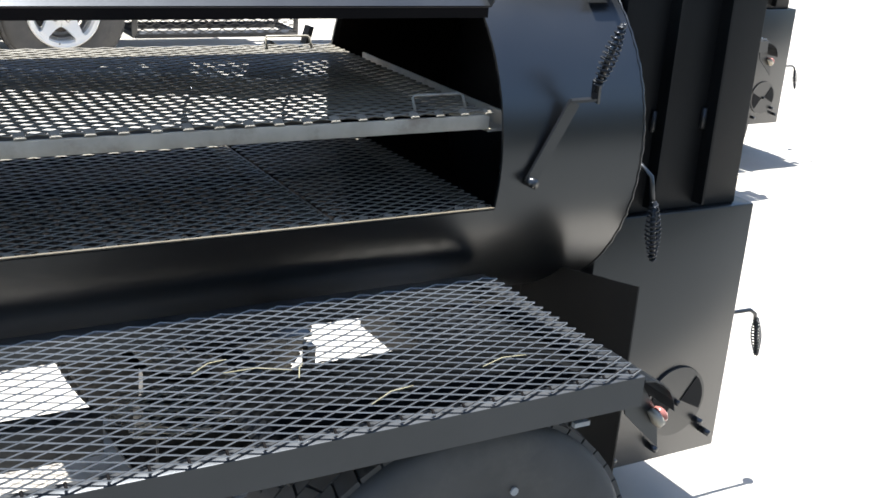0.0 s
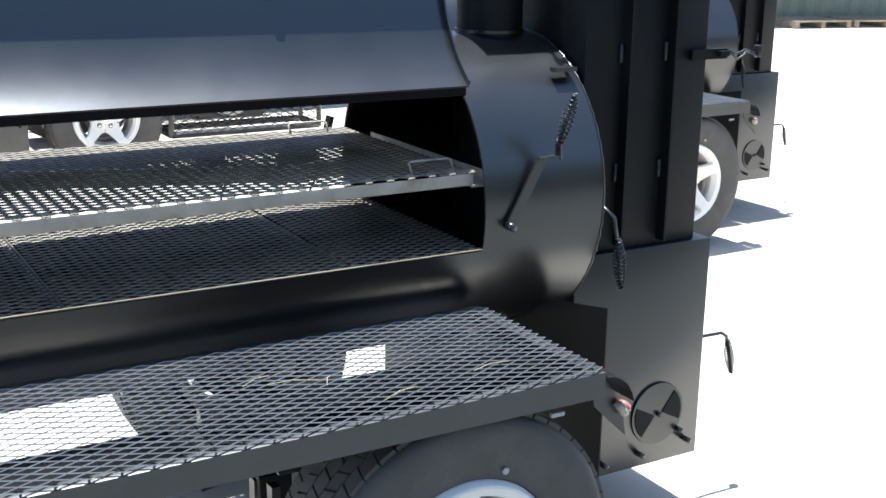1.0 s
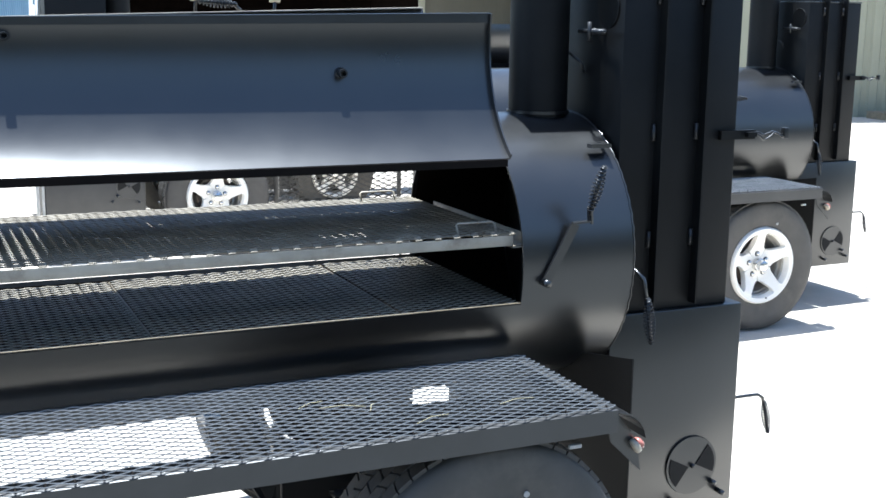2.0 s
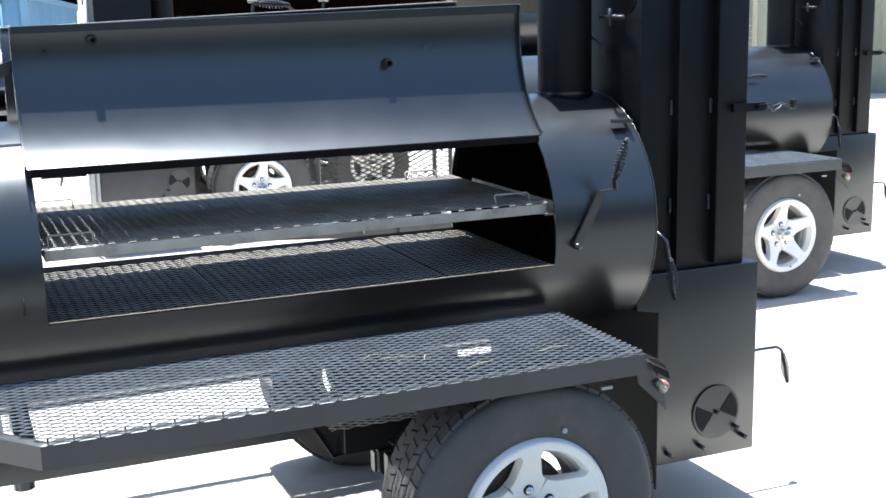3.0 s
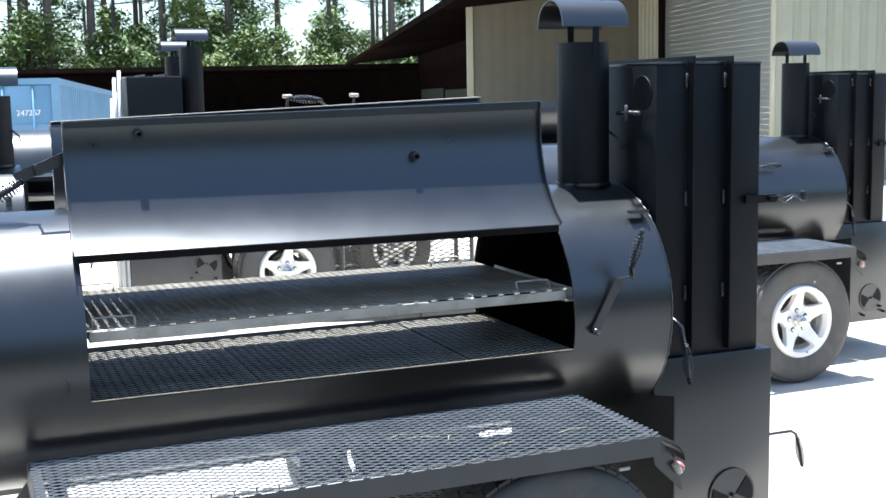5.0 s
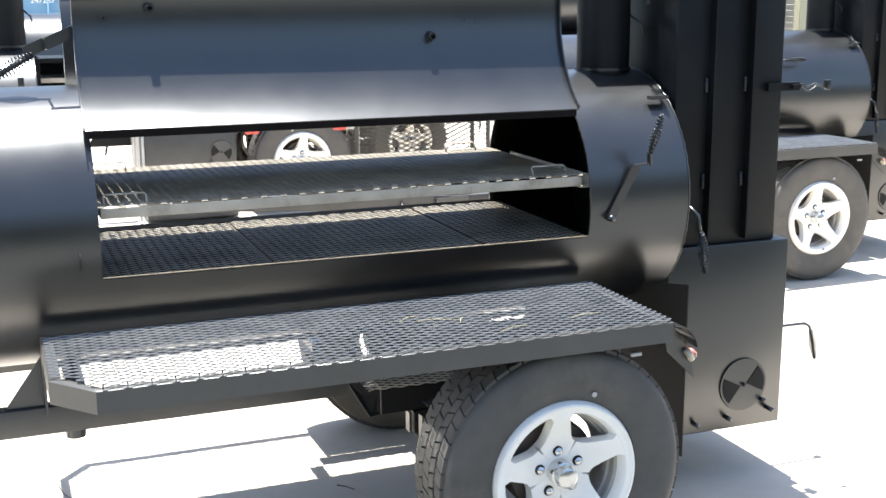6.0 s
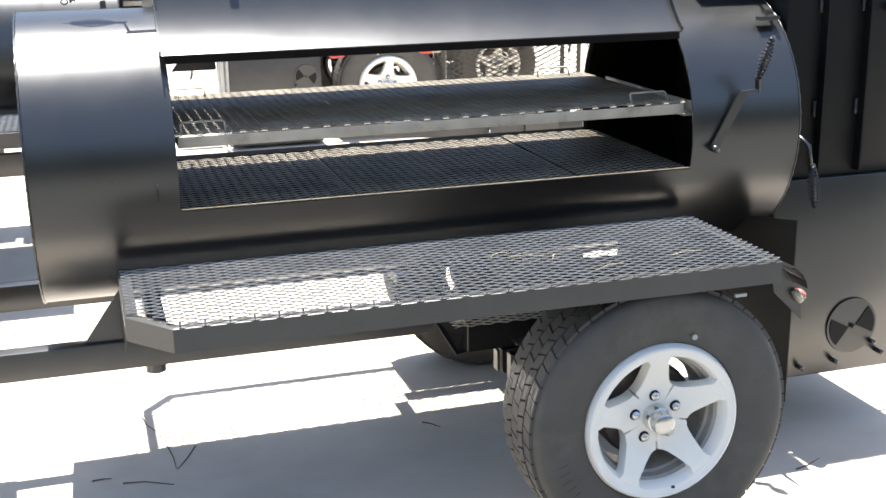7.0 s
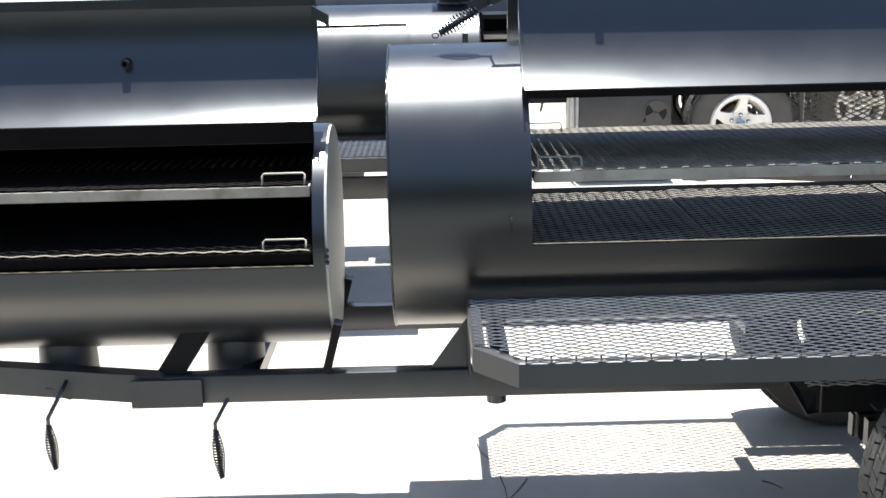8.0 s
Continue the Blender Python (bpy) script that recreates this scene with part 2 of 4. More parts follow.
def expanded(name, mat, parent, x0, x1, y0, y1, z, long=0.051, short=0.0122, w=0.0030, t=0.0016, tilt=12.0, cut=None, up=False, label="", tips=0.0, edge=None):
    """Expanded metal: rows of zigzag strands joined at their bonds, lying in z (or, with up, standing in the plane y = z)."""
    # worn: front edge faces of the strands, which take the edge colour
    verts, faces, worn = [], [], set()
    ct, st = math.cos(radians(tilt)), math.sin(radians(tilt))
    rows = int((y1 - y0 - 0.9 * short) / short)
    y0 += short * 0.42
    steps = max(1, round((x1 - x0) / (long / 2)))
    long = 2 * (x1 - x0) / steps
    for j in range(rows + 1):
        base = y0 + j * short
        prev = None
        for i in range(steps + 1):
            x = x0 + i * long / 2
            y = base + (short * 0.25 if (i + j) % 2 else -short * 0.25) * 1.9
            if cut and cut(x, y):
                prev = None
                continue
            k = len(verts)
            for a, b in ((-w / 2, -t / 2), (w / 2, -t / 2), (w / 2, t / 2), (-w / 2, t / 2)):
                dy, dz = a * ct - b * st, a * st + b * ct
                verts.append((x, z + dz, y + dy) if up else (x, y + dy, z + dz))
            if prev is not None:
                for q in range(4):
                    faces.append((prev + q, prev + (q + 1) % 4, k + (q + 1) % 4, k + q))
                worn.add(len(faces) - 1)
            prev = k
    if tips:
        for i in range(steps + 1):
            x = x0 + i * long / 2
            if i % 2 or (cut and cut(x, y0)):
                continue
            k = len(verts)
            ya, za, yb, zb = y0 - short * 0.42 - (0.004 if tips > 0.004 else 0.0), z - 0.001, y0 + 0.004, z + 0.005
            for yy, zz in ((ya, za), (yb, zb)):
                for dx, dz in ((-tips, -0.0022), (tips, -0.0022), (tips * 0.75, 0.0), (-tips * 0.75, 0.0)):
                    verts.append((x + dx, yy, zz + dz))
            for f in ((0, 1, 2, 3), (7, 6, 5, 4), (0, 4, 5, 1), (1, 5, 6, 2), (2, 6, 7, 3), (3, 7, 4, 0)):
                faces.append(tuple(k + q for q in f))
    me = bpy.data.meshes.new(name)
    me.from_pydata(verts, [], faces)
    me.materials.append(mat)
    # The front edges get their glint or shade from a second colour.
    if edge:
        me.materials.append(edge)
        for f in worn:
            me.polygons[f].material_index = 1
    ob = new(name, me)
    ob.parent = parent
    o = Vector((0, 0, 0))
    p = parent
    while p is not None:
        o += p.location
        p = p.parent
    ob.location = -o
    return tagged(ob, label, kind="stuff")

# ---- the smoker trailer: sizes in metres, in the place of the nearest one ----
CY, CZ, R = 2.25, 0.955, 0.366          # axis and radius of the long barrel
BX0, BX1 = -0.318, 1.675                # its ends
OX0, OX1 = 0.014, 1.354                  # the door openings in it
SCY, SCZ, SR = 2.245, 0.835, 0.288      # the small barrel on the tongue
SX0, SX1 = -1.62, -0.482
HUB = (1.086, 1.49, 0.345)
FX0, FX1, FY0, FZ0, FZ1 = 1.68, 2.118, 1.985, 0.18, 0.79
FY1 = 2 * CY - FY0
TX0, TX1, TY0, TZ1 = 1.693, 2.07, 2.0, 1.687


def arc_strip(parent, name, x0, x1, a0, a1, mat, cy=CY, cz=CZ, r=R, t=0.006, label="", n=24):
    return part(name, arc_sheet(bmesh.new(), x0, x1, cy, cz, r, a0, a1, t, n), mat, parent, label)


def build_barrel(tr, cy, cz, r, x0, x1, ox0, ox1, both, a_low, a_high, name):
    """A rolled barrel with a door opening in front (and at the back): a shell with two end plates."""
    bm = bmesh.new()
    arc_sheet(bm, x0, ox0, cy, cz, r, 0, 360, 0.006, 72)
    arc_sheet(bm, ox1, x1, cy, cz, r, 0, 360, 0.006, 72)
    if both:
        arc_sheet(bm, ox0, ox1, cy, cz, r, 180 - a_high, a_high, 0.006, 24)
        arc_sheet(bm, ox0, ox1, cy, cz, r, a_low, 346.2, 0.006, 40)
    else:
        arc_sheet(bm, ox0, ox1, cy, cz, r, a_low, 360 + a_high, 0.006, 64)
    bmesh.ops.remove_doubles(bm, verts=bm.verts[:], dist=0.0004)
    barrel = part(name, bm, BLACK, tr, "satin black rolled steel cooking barrel")
    # Thin strip, paler than the shell, along the opening's lower edge.
    w = radians(a_low)
    ed = bmesh.new()
    beam(ed, (ox0, cy + math.cos(w) * (r - 0.003), cz + math.sin(w) * (r - 0.003) + 0.0025), (ox1, cy + math.cos(w) * (r - 0.003), cz + math.sin(w) * (r - 0.003) + 0.0025), 0.0065, 0.0020)
    part("cut_edge", ed, GRATE_DARK, barrel, "thin paler cut edge of the opening")
    part("end_plate", disc_x(bmesh.new(), x0 - 0.006, 0.006, cy, cz, r - 0.004), BLACK, barrel)
    part("end_plate", disc_x(bmesh.new(), x1, 0.006, cy, cz, r - 0.004), BLACK if both else PRIMER, barrel)
    for xx in (x0 - 0.003, x1 + 0.003) if both else (x0 - 0.003,):
        pts = []
        for k in range(181):
            w = radians(2 * k)
            q = r + 0.0012 * math.sin(7.3 * k) * math.sin(2.9 * k + 1.0) * (0 if k in (0, 180) else 1)
            pts.append((xx + 0.0012 * math.sin(4.1 * k), cy + q * math.cos(w), cz + q * math.sin(w)))
        part("weld_bead", rod(pts, 0.0024, 6), BLACK, barrel, "ragged painted weld bead round the barrel end")
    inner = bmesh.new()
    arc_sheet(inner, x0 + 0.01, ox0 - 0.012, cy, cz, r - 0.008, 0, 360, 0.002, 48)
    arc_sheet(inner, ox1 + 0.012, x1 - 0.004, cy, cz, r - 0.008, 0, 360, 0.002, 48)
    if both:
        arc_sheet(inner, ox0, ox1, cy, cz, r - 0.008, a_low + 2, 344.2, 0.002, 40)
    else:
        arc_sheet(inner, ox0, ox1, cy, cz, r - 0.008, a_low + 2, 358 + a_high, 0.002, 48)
    part("inner_skin", inner, NEAR_BLACK, barrel, "near-black steel inside of the barrel")
    return barrel


def build_lid(tr, x0, x1, cy, cz, r, a0, a1, bolts, name="lid", mirror=None, drop=0.018, skew=0.0):
    """An open rolled door seen on its hollow side, with a folded rim and the bolt ends of its handle."""
    def m(y):
        return y if mirror is None else 2 * mirror - y
    bm = bmesh.new()
    arc_sheet(bm, x0, x1, cy, cz, r + 0.004, a0, a1, 0.004, 28)
    if mirror is not None:
        for v in bm.verts:
            v.co.y = m(v.co.y)
        bmesh.ops.reverse_faces(bm, faces=bm.faces[:])
    lid = part(name, bm, BLACK, tr, "open satin black barrel door, hollow side out")
    rim = bmesh.new()
    w1, w0 = radians(a1), radians(a0)
    strip = bmesh.new()
    yb, zb = cy + math.cos(w0) * (r - 0.003), cz + math.sin(w0) * r
    beam(strip, (x0 + 0.01, m(yb), zb - 0.002 - drop / 2), (x1 - 0.01, m(yb), zb - 0.002 - drop / 2), 0.006, drop)
    part("hinge_strip", strip, NEAR_BLACK, lid, "dark hinge strip")
    ye, ze = m(cy + math.cos(w1) * (r - 0.0015)), cz + math.sin(w1) * r - 0.013
    beam(rim, (x0 + 0.005, ye, ze), (x1 - 0.005, ye, ze), 0.003, 0.022)
    part("rim_strip", rim, BLACK, lid)
    # Pale strip stands in for the sky reflected along the back door's top.
    if mirror is not None:
        yl, zl = m(cy + math.cos(w1) * r), cz + math.sin(w1) * r
        part("top_lip", boxes((x0 + 0.004, x1 - 0.004, yl - 0.016, yl + 0.012, zl + 0.001, zl + 0.005), bevel=0.001), STEEL, lid, "pale top lip, sky reflection put into its colour")
    for x in (x0, x1 - 0.004):
        e = bmesh.new()
        arc_sheet(e, x, x + 0.004, cy, cz, r, a0, a1, 0.014, 28)
        if mirror is not None:
            for v in e.verts:
                v.co.y = m(v.co.y)
            bmesh.ops.reverse_faces(e, faces=e.faces[:])
        part("end_flange", e, BLACK, lid)
    for bx, bz, size in bolts:
        y = cy + math.sqrt(max(0.0, r * r - (bz - cz) ** 2))
        b = bmesh.new()
        lathe(b, ((-0.012 * size, 0.0), (-0.012 * size, 0.0065 * size), (-0.025 * size, 0.0065 * size), (-0.025 * size, 0.0105 * size), (-0.006, 0.011 * size), (-0.006, 0.0145 * size), (0.004, 0.0145 * size)),
              (bx, m(y), bz), 14)
        part("bolt_end", b, SPRING, lid, "dark hollow bolt end with washer")
        part("bore", lathe(bmesh.new(), ((-0.0135 * size, 0.0), (-0.0135 * size, 0.006 * size), (-0.0125 * size, 0.006 * size)), (bx, m(y), bz), 12), HOLE, lid)
    if skew:
        zt, zm = cz + math.sin(w1) * r, cz + math.sin(w1) * r - 0.14
        for ob in [lid] + list(lid.children):
            for v in ob.data.vertices:
                z = v.co.z
                if z > zm:
                    v.co.z = z - skew * ((z - zm) / (zt - zm)) ** 1.5 * (x1 - v.co.x) / (x1 - x0)
    for f in (0.06, 0.35, 0.65, 0.94):
        hx = x0 + (x1 - x0) * f
        hinge = bmesh.new()
        tube(hinge, ((hx - 0.03, m(cy + math.cos(w0) * r + 0.012), cz + math.sin(w0) * r - 0.008),
                     (hx + 0.03, m(cy + math.cos(w0) * r + 0.012), cz + math.sin(w0) * r - 0.008)), 0.007, 8)
        part("hinge", hinge, BLACK, lid)
    return lid


def disc_y(x, y, z, r):
    return lathe(bmesh.new(), ((-0.0015, 0.0), (-0.0015, r), (0.0015, r), (0.0015, 0.0)), (x, y, z), 12)


def build_wheel(tr, hub, out):
    """A trailer wheel: blocked tyre and a five-spoke alloy rim; out is -1 or 1, the side of its face along y."""
    hx, hy, hz = hub
    t = bmesh.new()
    prof = [(0.02, 0.196), (0.004, 0.205), (-0.006, 0.237), (-0.010, 0.275), (-0.009, 0.300), (-0.006, 0.316), (0.0, 0.327), (0.010, 0.333), (0.03, 0.336),
            (0.10, 0.337), (0.17, 0.336), (0.19, 0.333), (0.2, 0.327), (0.209, 0.30), (0.21, 0.27), (0.2, 0.23), (0.18, 0.205)]
    lathe(t, [(o if out < 0 else -o, r) for o, r in prof], (hx, hy, hz), 64)
    wheel = part("wheel", t, RUBBER, tr, "black rubber trailer tyre on a five-spoke alloy rim")
    blocks = bmesh.new()
    n = 54
    for k in range(n):
        for row, (o, wid, sh) in enumerate(((0.029, 0.034, 0.0), (0.064, 0.033, 0.5), (0.101, 0.037, 0.0), (0.139, 0.033, 0.5), (0.173, 0.034, 0.0))):
            w = 2 * math.pi * (k + sh) / n
            c, s = math.cos(w), math.sin(w)
            rr = 0.339 if row in (1, 2, 3) else 0.3365
            oo = o if out < 0 else -o
            mat = Matrix(((c, 0, -s), (0, 1, 0), (s, 0, c)))
            lean = (0.35 if row % 2 else -0.35)
            vs = []
            for rad in (rr - 0.012, rr + 0.0075):
                for a, b in ((-1, -1), (1, -1), (1, 1), (-1, 1)):
                    tan = a * 0.0176 + b * lean * 0.014
                    p = mat @ Vector((rad - (0.002 if row in (0, 4) and b * (1 if row else -1) > 0 else 0), oo + b * wid / 2, tan))
                    vs.append(blocks.verts.new((hx + p.x, hy + p.y, hz + p.z)))
            for f in ((4, 5, 6, 7), (0, 4, 7, 3), (1, 2, 6, 5), (0, 1, 5, 4), (3, 7, 6, 2)):
                blocks.faces.new([vs[i] for i in f])
    bmesh.ops.recalc_face_normals(blocks, faces=blocks.faces[:])
    part("tread", blocks, RUBBER, wheel, "blocked tyre tread", smooth=False)
    sg = 1 if out < 0 else -1
    rim = bmesh.new()
    lathe(rim, [(sg * o, r * 0.957) for o, r in ((0.012, 0.212), (-0.002, 0.208), (-0.009, 0.204), (-0.011, 0.199), (-0.007, 0.194), (-0.005, 0.181), (0.004, 0.176), (0.03, 0.172))],
          (hx, hy, hz), 64)
    rim_ob = part("rim", rim, ALLOY, wheel, "bright alloy rim")
    well = bmesh.new()
    lathe(well, [(sg * o, r * 0.957) for o, r in ((0.03, 0.172), (0.036, 0.165), (0.055, 0.163), (0.06, 0.157), (0.11, 0.152), (0.15, 0.160), (0.19, 0.19))], (hx, hy, hz), 64)
    part("rim_barrel", well, CAST, wheel, "dull cast inside of the rim")
    for k in range(5):
        a = 95 + 72 * k
        sp = bmesh.new()
        out_line = ((0.035, 0.0254), (0.077, 0.0558), (0.086, 0.0475), (0.096, 0.042), (0.115, 0.0365), (0.14, 0.031), (0.160, 0.0268), (0.170, 0.031), (0.186, 0.046))
        front = {0.035: 0.042, 0.077: 0.039, 0.086: 0.036, 0.096: 0.031, 0.115: 0.022, 0.14: 0.010, 0.160: 0.001, 0.170: -0.003, 0.186: -0.004}
        pts = [(r, h) for r, h in out_line] + [(r, -h) for r, h in reversed(out_line)]
        ca, sa = math.cos(radians(a)), math.sin(radians(a))
        rows = []
        for dy in (0.0, 0.034):
            row = []
            for r, h in pts:
                inset = 0.93 if dy == 0 else 1.0
                x, z = (r * ca - h * inset * sa) * 0.957, (r * sa + h * inset * ca) * 0.957
                row.append(sp.verts.new((hx + x, hy + sg * (front[r] + dy), hz + z)))
            rows.append(row)
        half = len(out_line)
        for i in range(half - 1):
            j = len(pts) - 1 - i
            sp.faces.new((rows[0][i], rows[0][i + 1], rows[0][j - 1], rows[0][j]))
        for i in range(len(pts)):
            j = (i + 1) % len(pts)
            sp.faces.new((rows[0][i], rows[1][i], rows[1][j], rows[0][j]))
        bmesh.ops.recalc_face_normals(sp, faces=sp.faces[:])
        part("spoke", sp, ALLOY, wheel)
        nut = bmesh.new()
        b = radians(a)
        nx, nz = hx + 0.057 * math.cos(b), hz + 0.057 * math.sin(b)
        lathe(nut, [(sg * o, r) for o, r in ((0.026, 0.0), (0.027, 0.006), (0.031, 0.0108), (0.05, 0.0108))], (nx, hy, nz), 8)
        part("lug_nut", nut, CHROME, wheel, "chrome lug nut")
        pk = bmesh.new()
        lathe(pk, [(sg * o, r) for o, r in ((0.0385, 0.0), (0.0385, 0.0142), (0.046, 0.0142))], (nx, hy, nz), 12)
        part("lug_pocket", pk, HOLE, wheel, "dark lug recess")
    cap = bmesh.new()
    lathe(cap, [(sg * o, r) for o, r in ((-0.018, 0.0), (-0.017, 0.020), (-0.013, 0.0265), (0.012, 0.0285), (0.014, 0.0325), (0.045, 0.034))], (hx, hy, hz), 32)
    part("hub_cap", cap, CHROME, wheel, "bright chrome hub cap")
    plate_bm = bmesh.new()
    lathe(plate_bm, [(sg * o, r) for o, r in ((0.0435, 0.030), (0.0425, 0.070), (0.055, 0.076))], (hx, hy, hz), 32)
    part("hub_plate", plate_bm, ALLOY, wheel)
    drum = bmesh.new()
    lathe(drum, [(sg * o, r) for o, r in ((0.085, 0.0), (0.085, 0.118), (0.095, 0.125), (0.16, 0.125))], (hx, hy, hz), 32)
    part("brake_drum", drum, DRUM, wheel, "rusty steel brake drum")
    v = bmesh.new()
    tube(v, ((hx + 0.03, hy + sg * 0.004, hz - 0.178), (hx + 0.03, hy - sg * 0.012, hz - 0.17)), 0.004, 6)
    part("paint_mark", disc_y(hx + 0.071, hy - sg * 0.0095, hz + 0.215, 0.007), PALE, wheel, "pale paint dot on the sidewall")
    part("valve_stem", v, HOLE, wheel)
    marks = bmesh.new()
    for q in range(6):
        a = radians(196 + q * 4.6)
        ca, sa = math.cos(a), math.sin(a)
        o = Vector((hx, hy - sg * 0.0085, hz))
        u, w = Vector((ca, 0, sa)), Vector((-sa, 0, ca))
        plate(marks, [o + u * 0.262 - w * 0.0045, o + u * 0.262 + w * 0.0045, o + u * 0.288 + w * 0.0045, o + u * 0.288 - w * 0.0045], (0, -sg * 0.0022, 0))
    part("sidewall_marks", marks, RUBBER, wheel, "raised moulded bars on the sidewall", kind="stuff")
    return wheel


def damper(tr, cx, y, cz, r, face, mat=None):
    """A round butterfly air damper: a disc with two dark wedge openings, on the face towards face (-1: -y)."""
    bm = bmesh.new()
    lathe(bm, [(face * o, q) for o, q in ((0.001, 0.0), (0.006, 0.0), (0.006, r), (0.001, r + 0.001))], (cx, y, cz), 40)
    d = part("air_damper", bm, mat or BLACK, tr, "black butterfly air damper")
    for k in (13, 193):
        wd = bmesh.new()
        pts = [(cx + 0.012 * math.cos(radians(k)), y + face * 0.0065, cz + 0.012 * math.sin(radians(k)))]
        for s in range(9):
            a = radians(k - 34 + 68 * s / 8)
            pts.append((cx + 0.9 * r * math.cos(a), y + face * 0.0065, cz + 0.9 * r * math.sin(a)))
        plate(wd, pts, (0, face * 0.002, 0))
        part("damper_opening", wd, HOLE, d, "dark wedge opening")
    pin = bmesh.new()
    tube(pin, ((cx, y, cz), (cx, y + face * 0.016, cz)), 0.007, 10)
    part("pivot_bolt", pin, SPRING, d)
    for dx, dz in ((-0.06, -0.102), (0.10, -0.092), (0.068, -0.056), (-0.18, -0.107)):
        hb = bmesh.new()
        tube(hb, ((cx + dx, y, cz + dz), (cx + dx + 0.004, y + face * 0.026, cz + dz - 0.002)), 0.0075, 10)
        part("stud", hb, BLACK, d)
    return d


def spring_handle(tr, pts, a, b, rad=0.014, turns=14):
    h = part("handle", rod(pts, 0.0055, 8), BLACK, tr, "bent rod with a wound spring grip")
    part("grip", coil(a, b, rad, 0.0019, turns), SPRING, h, "wound wire spring grip")
    return h


def shelf(tr, x0, x1, yf, yb, z, sg=1, chamfer=0.09):
    """A mesh shelf over the wheel: angle-iron frame with one corner cut, and expanded metal; sg -1 mirrors it to the back."""
    def m(y):
        return y if sg > 0 else 2 * CY - y
    pts = [(x0 - chamfer, yf + 0.11), (x0, yf), (x1, yf), (x1, yb), (x0 - chamfer, yb)]
    bm = bmesh.new()
    ring = []
    t, w, h = 0.005, 0.028, 0.052
    ins = []
    n = len(pts)
    for i in range(n):
        a, b, d = Vector(pts[i - 1]), Vector(pts[i]), Vector(pts[(i + 1) % n])
        n1 = Vector((-(b - a).y, (b - a).x)).normalized()
        n2 = Vector((-(d - b).y, (d - b).x)).normalized()
        k = (n1 + n2).normalized()
        k = k / max(0.3, k.dot(n1))
        ins.append((b + k * t, b + k * w))
    for i in range(n):
        p = pts[i]
        q, r2 = ins[i]
        ring.append([bm.verts.new((p[0], m(p[1]), z)), bm.verts.new((r2.x, m(r2.y), z)), bm.verts.new((r2.x, m(r2.y), z - t)),
                     bm.verts.new((q.x, m(q.y), z - t)), bm.verts.new((q.x, m(q.y), z - h)), bm.verts.new((p[0], m(p[1]), z - h))])
    for i in range(n):
        a, b = ring[i], ring[(i + 1) % n]
        for k in range(6):
            bm.faces.new((a[k], b[k], b[(k + 1) % 6], a[(k + 1) % 6]))
    bmesh.ops.recalc_face_normals(bm, faces=bm.faces[:])
    bmesh.ops.bevel(bm, geom=[e for e in bm.edges if abs(e.verts[0].co.z - z) < 1e-5 and abs(e.verts[1].co.z - z) < 1e-5], offset=0.0008, segments=1, affect="EDGES")
    sh = part("shelf", bm, FRAME, tr, "black angle-iron shelf with expanded metal top")

    def cut(x, y):
        yy = y if sg > 0 else 2 * CY - y
        return (x - (x0 - chamfer)) / chamfer + (yy - yf) / 0.11 < 1.12 and x < x0 + 0.01
    ya, yb2 = sorted((m(yf + 0.001), m(yb - 0.03)))
    # Broad faces near black to dim reflections, front edges pale for glints.
    expanded("expanded_metal", NEAR_BLACK, sh, x0 - chamfer + 0.004, x1 - 0.002, ya, yb2, z + 0.007, w=0.0046, t=0.0021, tilt=-25.0, cut=cut, tips=0.0022 if sg > 0 else 0.0, edge=MESH)
    fd = bmesh.new()
    ys = sorted((m(yf + 0.007), m(1.73)))
    for (xa, za), (xb, zb) in zip(((0.765, 0.672), (0.79, 0.694), (0.83, 0.703), (1.30, 0.703)), ((0.79, 0.694), (0.83, 0.703), (1.30, 0.703), (x1 - 0.006, 0.694))):
        plate(fd, ((xa, ys[0], za), (xb, ys[0], zb), (xb, ys[1], zb), (xa, ys[1], za)), (0, 0, 0.003))
    yr = sorted((m(1.732), m(1.86)))
    plate(fd, ((1.13, yr[0], 0.70), (x1 - 0.006, yr[0], 0.692), (x1 - 0.006, yr[1], 0.692), (1.13, yr[1], 0.70)), (0, 0, 0.003))
    bmesh.ops.remove_doubles(fd, verts=fd.verts[:], dist=0.0005)
    part("fender", fd, MATTE, sh, "dusty black fender plate under the mesh")
    return sh


def chimney(tr, x, y, z0, z1, r):
    bm = bmesh.new()
    lathe(bm, ((z0, r), (z1, r), (z1, r - 0.004), (z0, r - 0.004)), (x, y, 0), 36, axis="z")
    ch = part("chimney", bm, MATTE, tr, "satin black round smoke stack with a half-round rain cap")
    cap = bmesh.new()
    arc_sheet(cap, x - 0.115, x + 0.115, y, z1 + 0.046, r + 0.004, 0, 180, 0.004, 24)
    part("rain_cap", cap, BLACK, ch)
    for dy in (-r, r):
        part("strap", boxes((x - 0.011, x + 0.011, y + dy - 0.002, y + dy + 0.002, z1 - 0.05, z1 + 0.06)), MATTE, ch)
    part("damper_rod", rod(((x + r - 0.01, y - 0.02, z0 + 0.20), (x + r + 0.025, y - 0.05, z0 + 0.165), (x + r + 0.03, y - 0.055, z0 + 0.14)), 0.004, 6), SPRING, ch, "thin stack damper rod")
    part("base_collar", lathe(bmesh.new(), ((z0 + 0.028, r), (z0 + 0.028, r + 0.005), (z0 + 0.036, r + 0.005), (z0 + 0.036, r)), (x, y, 0), 36, axis="z"), BLACK, ch, "weld collar")
    return ch


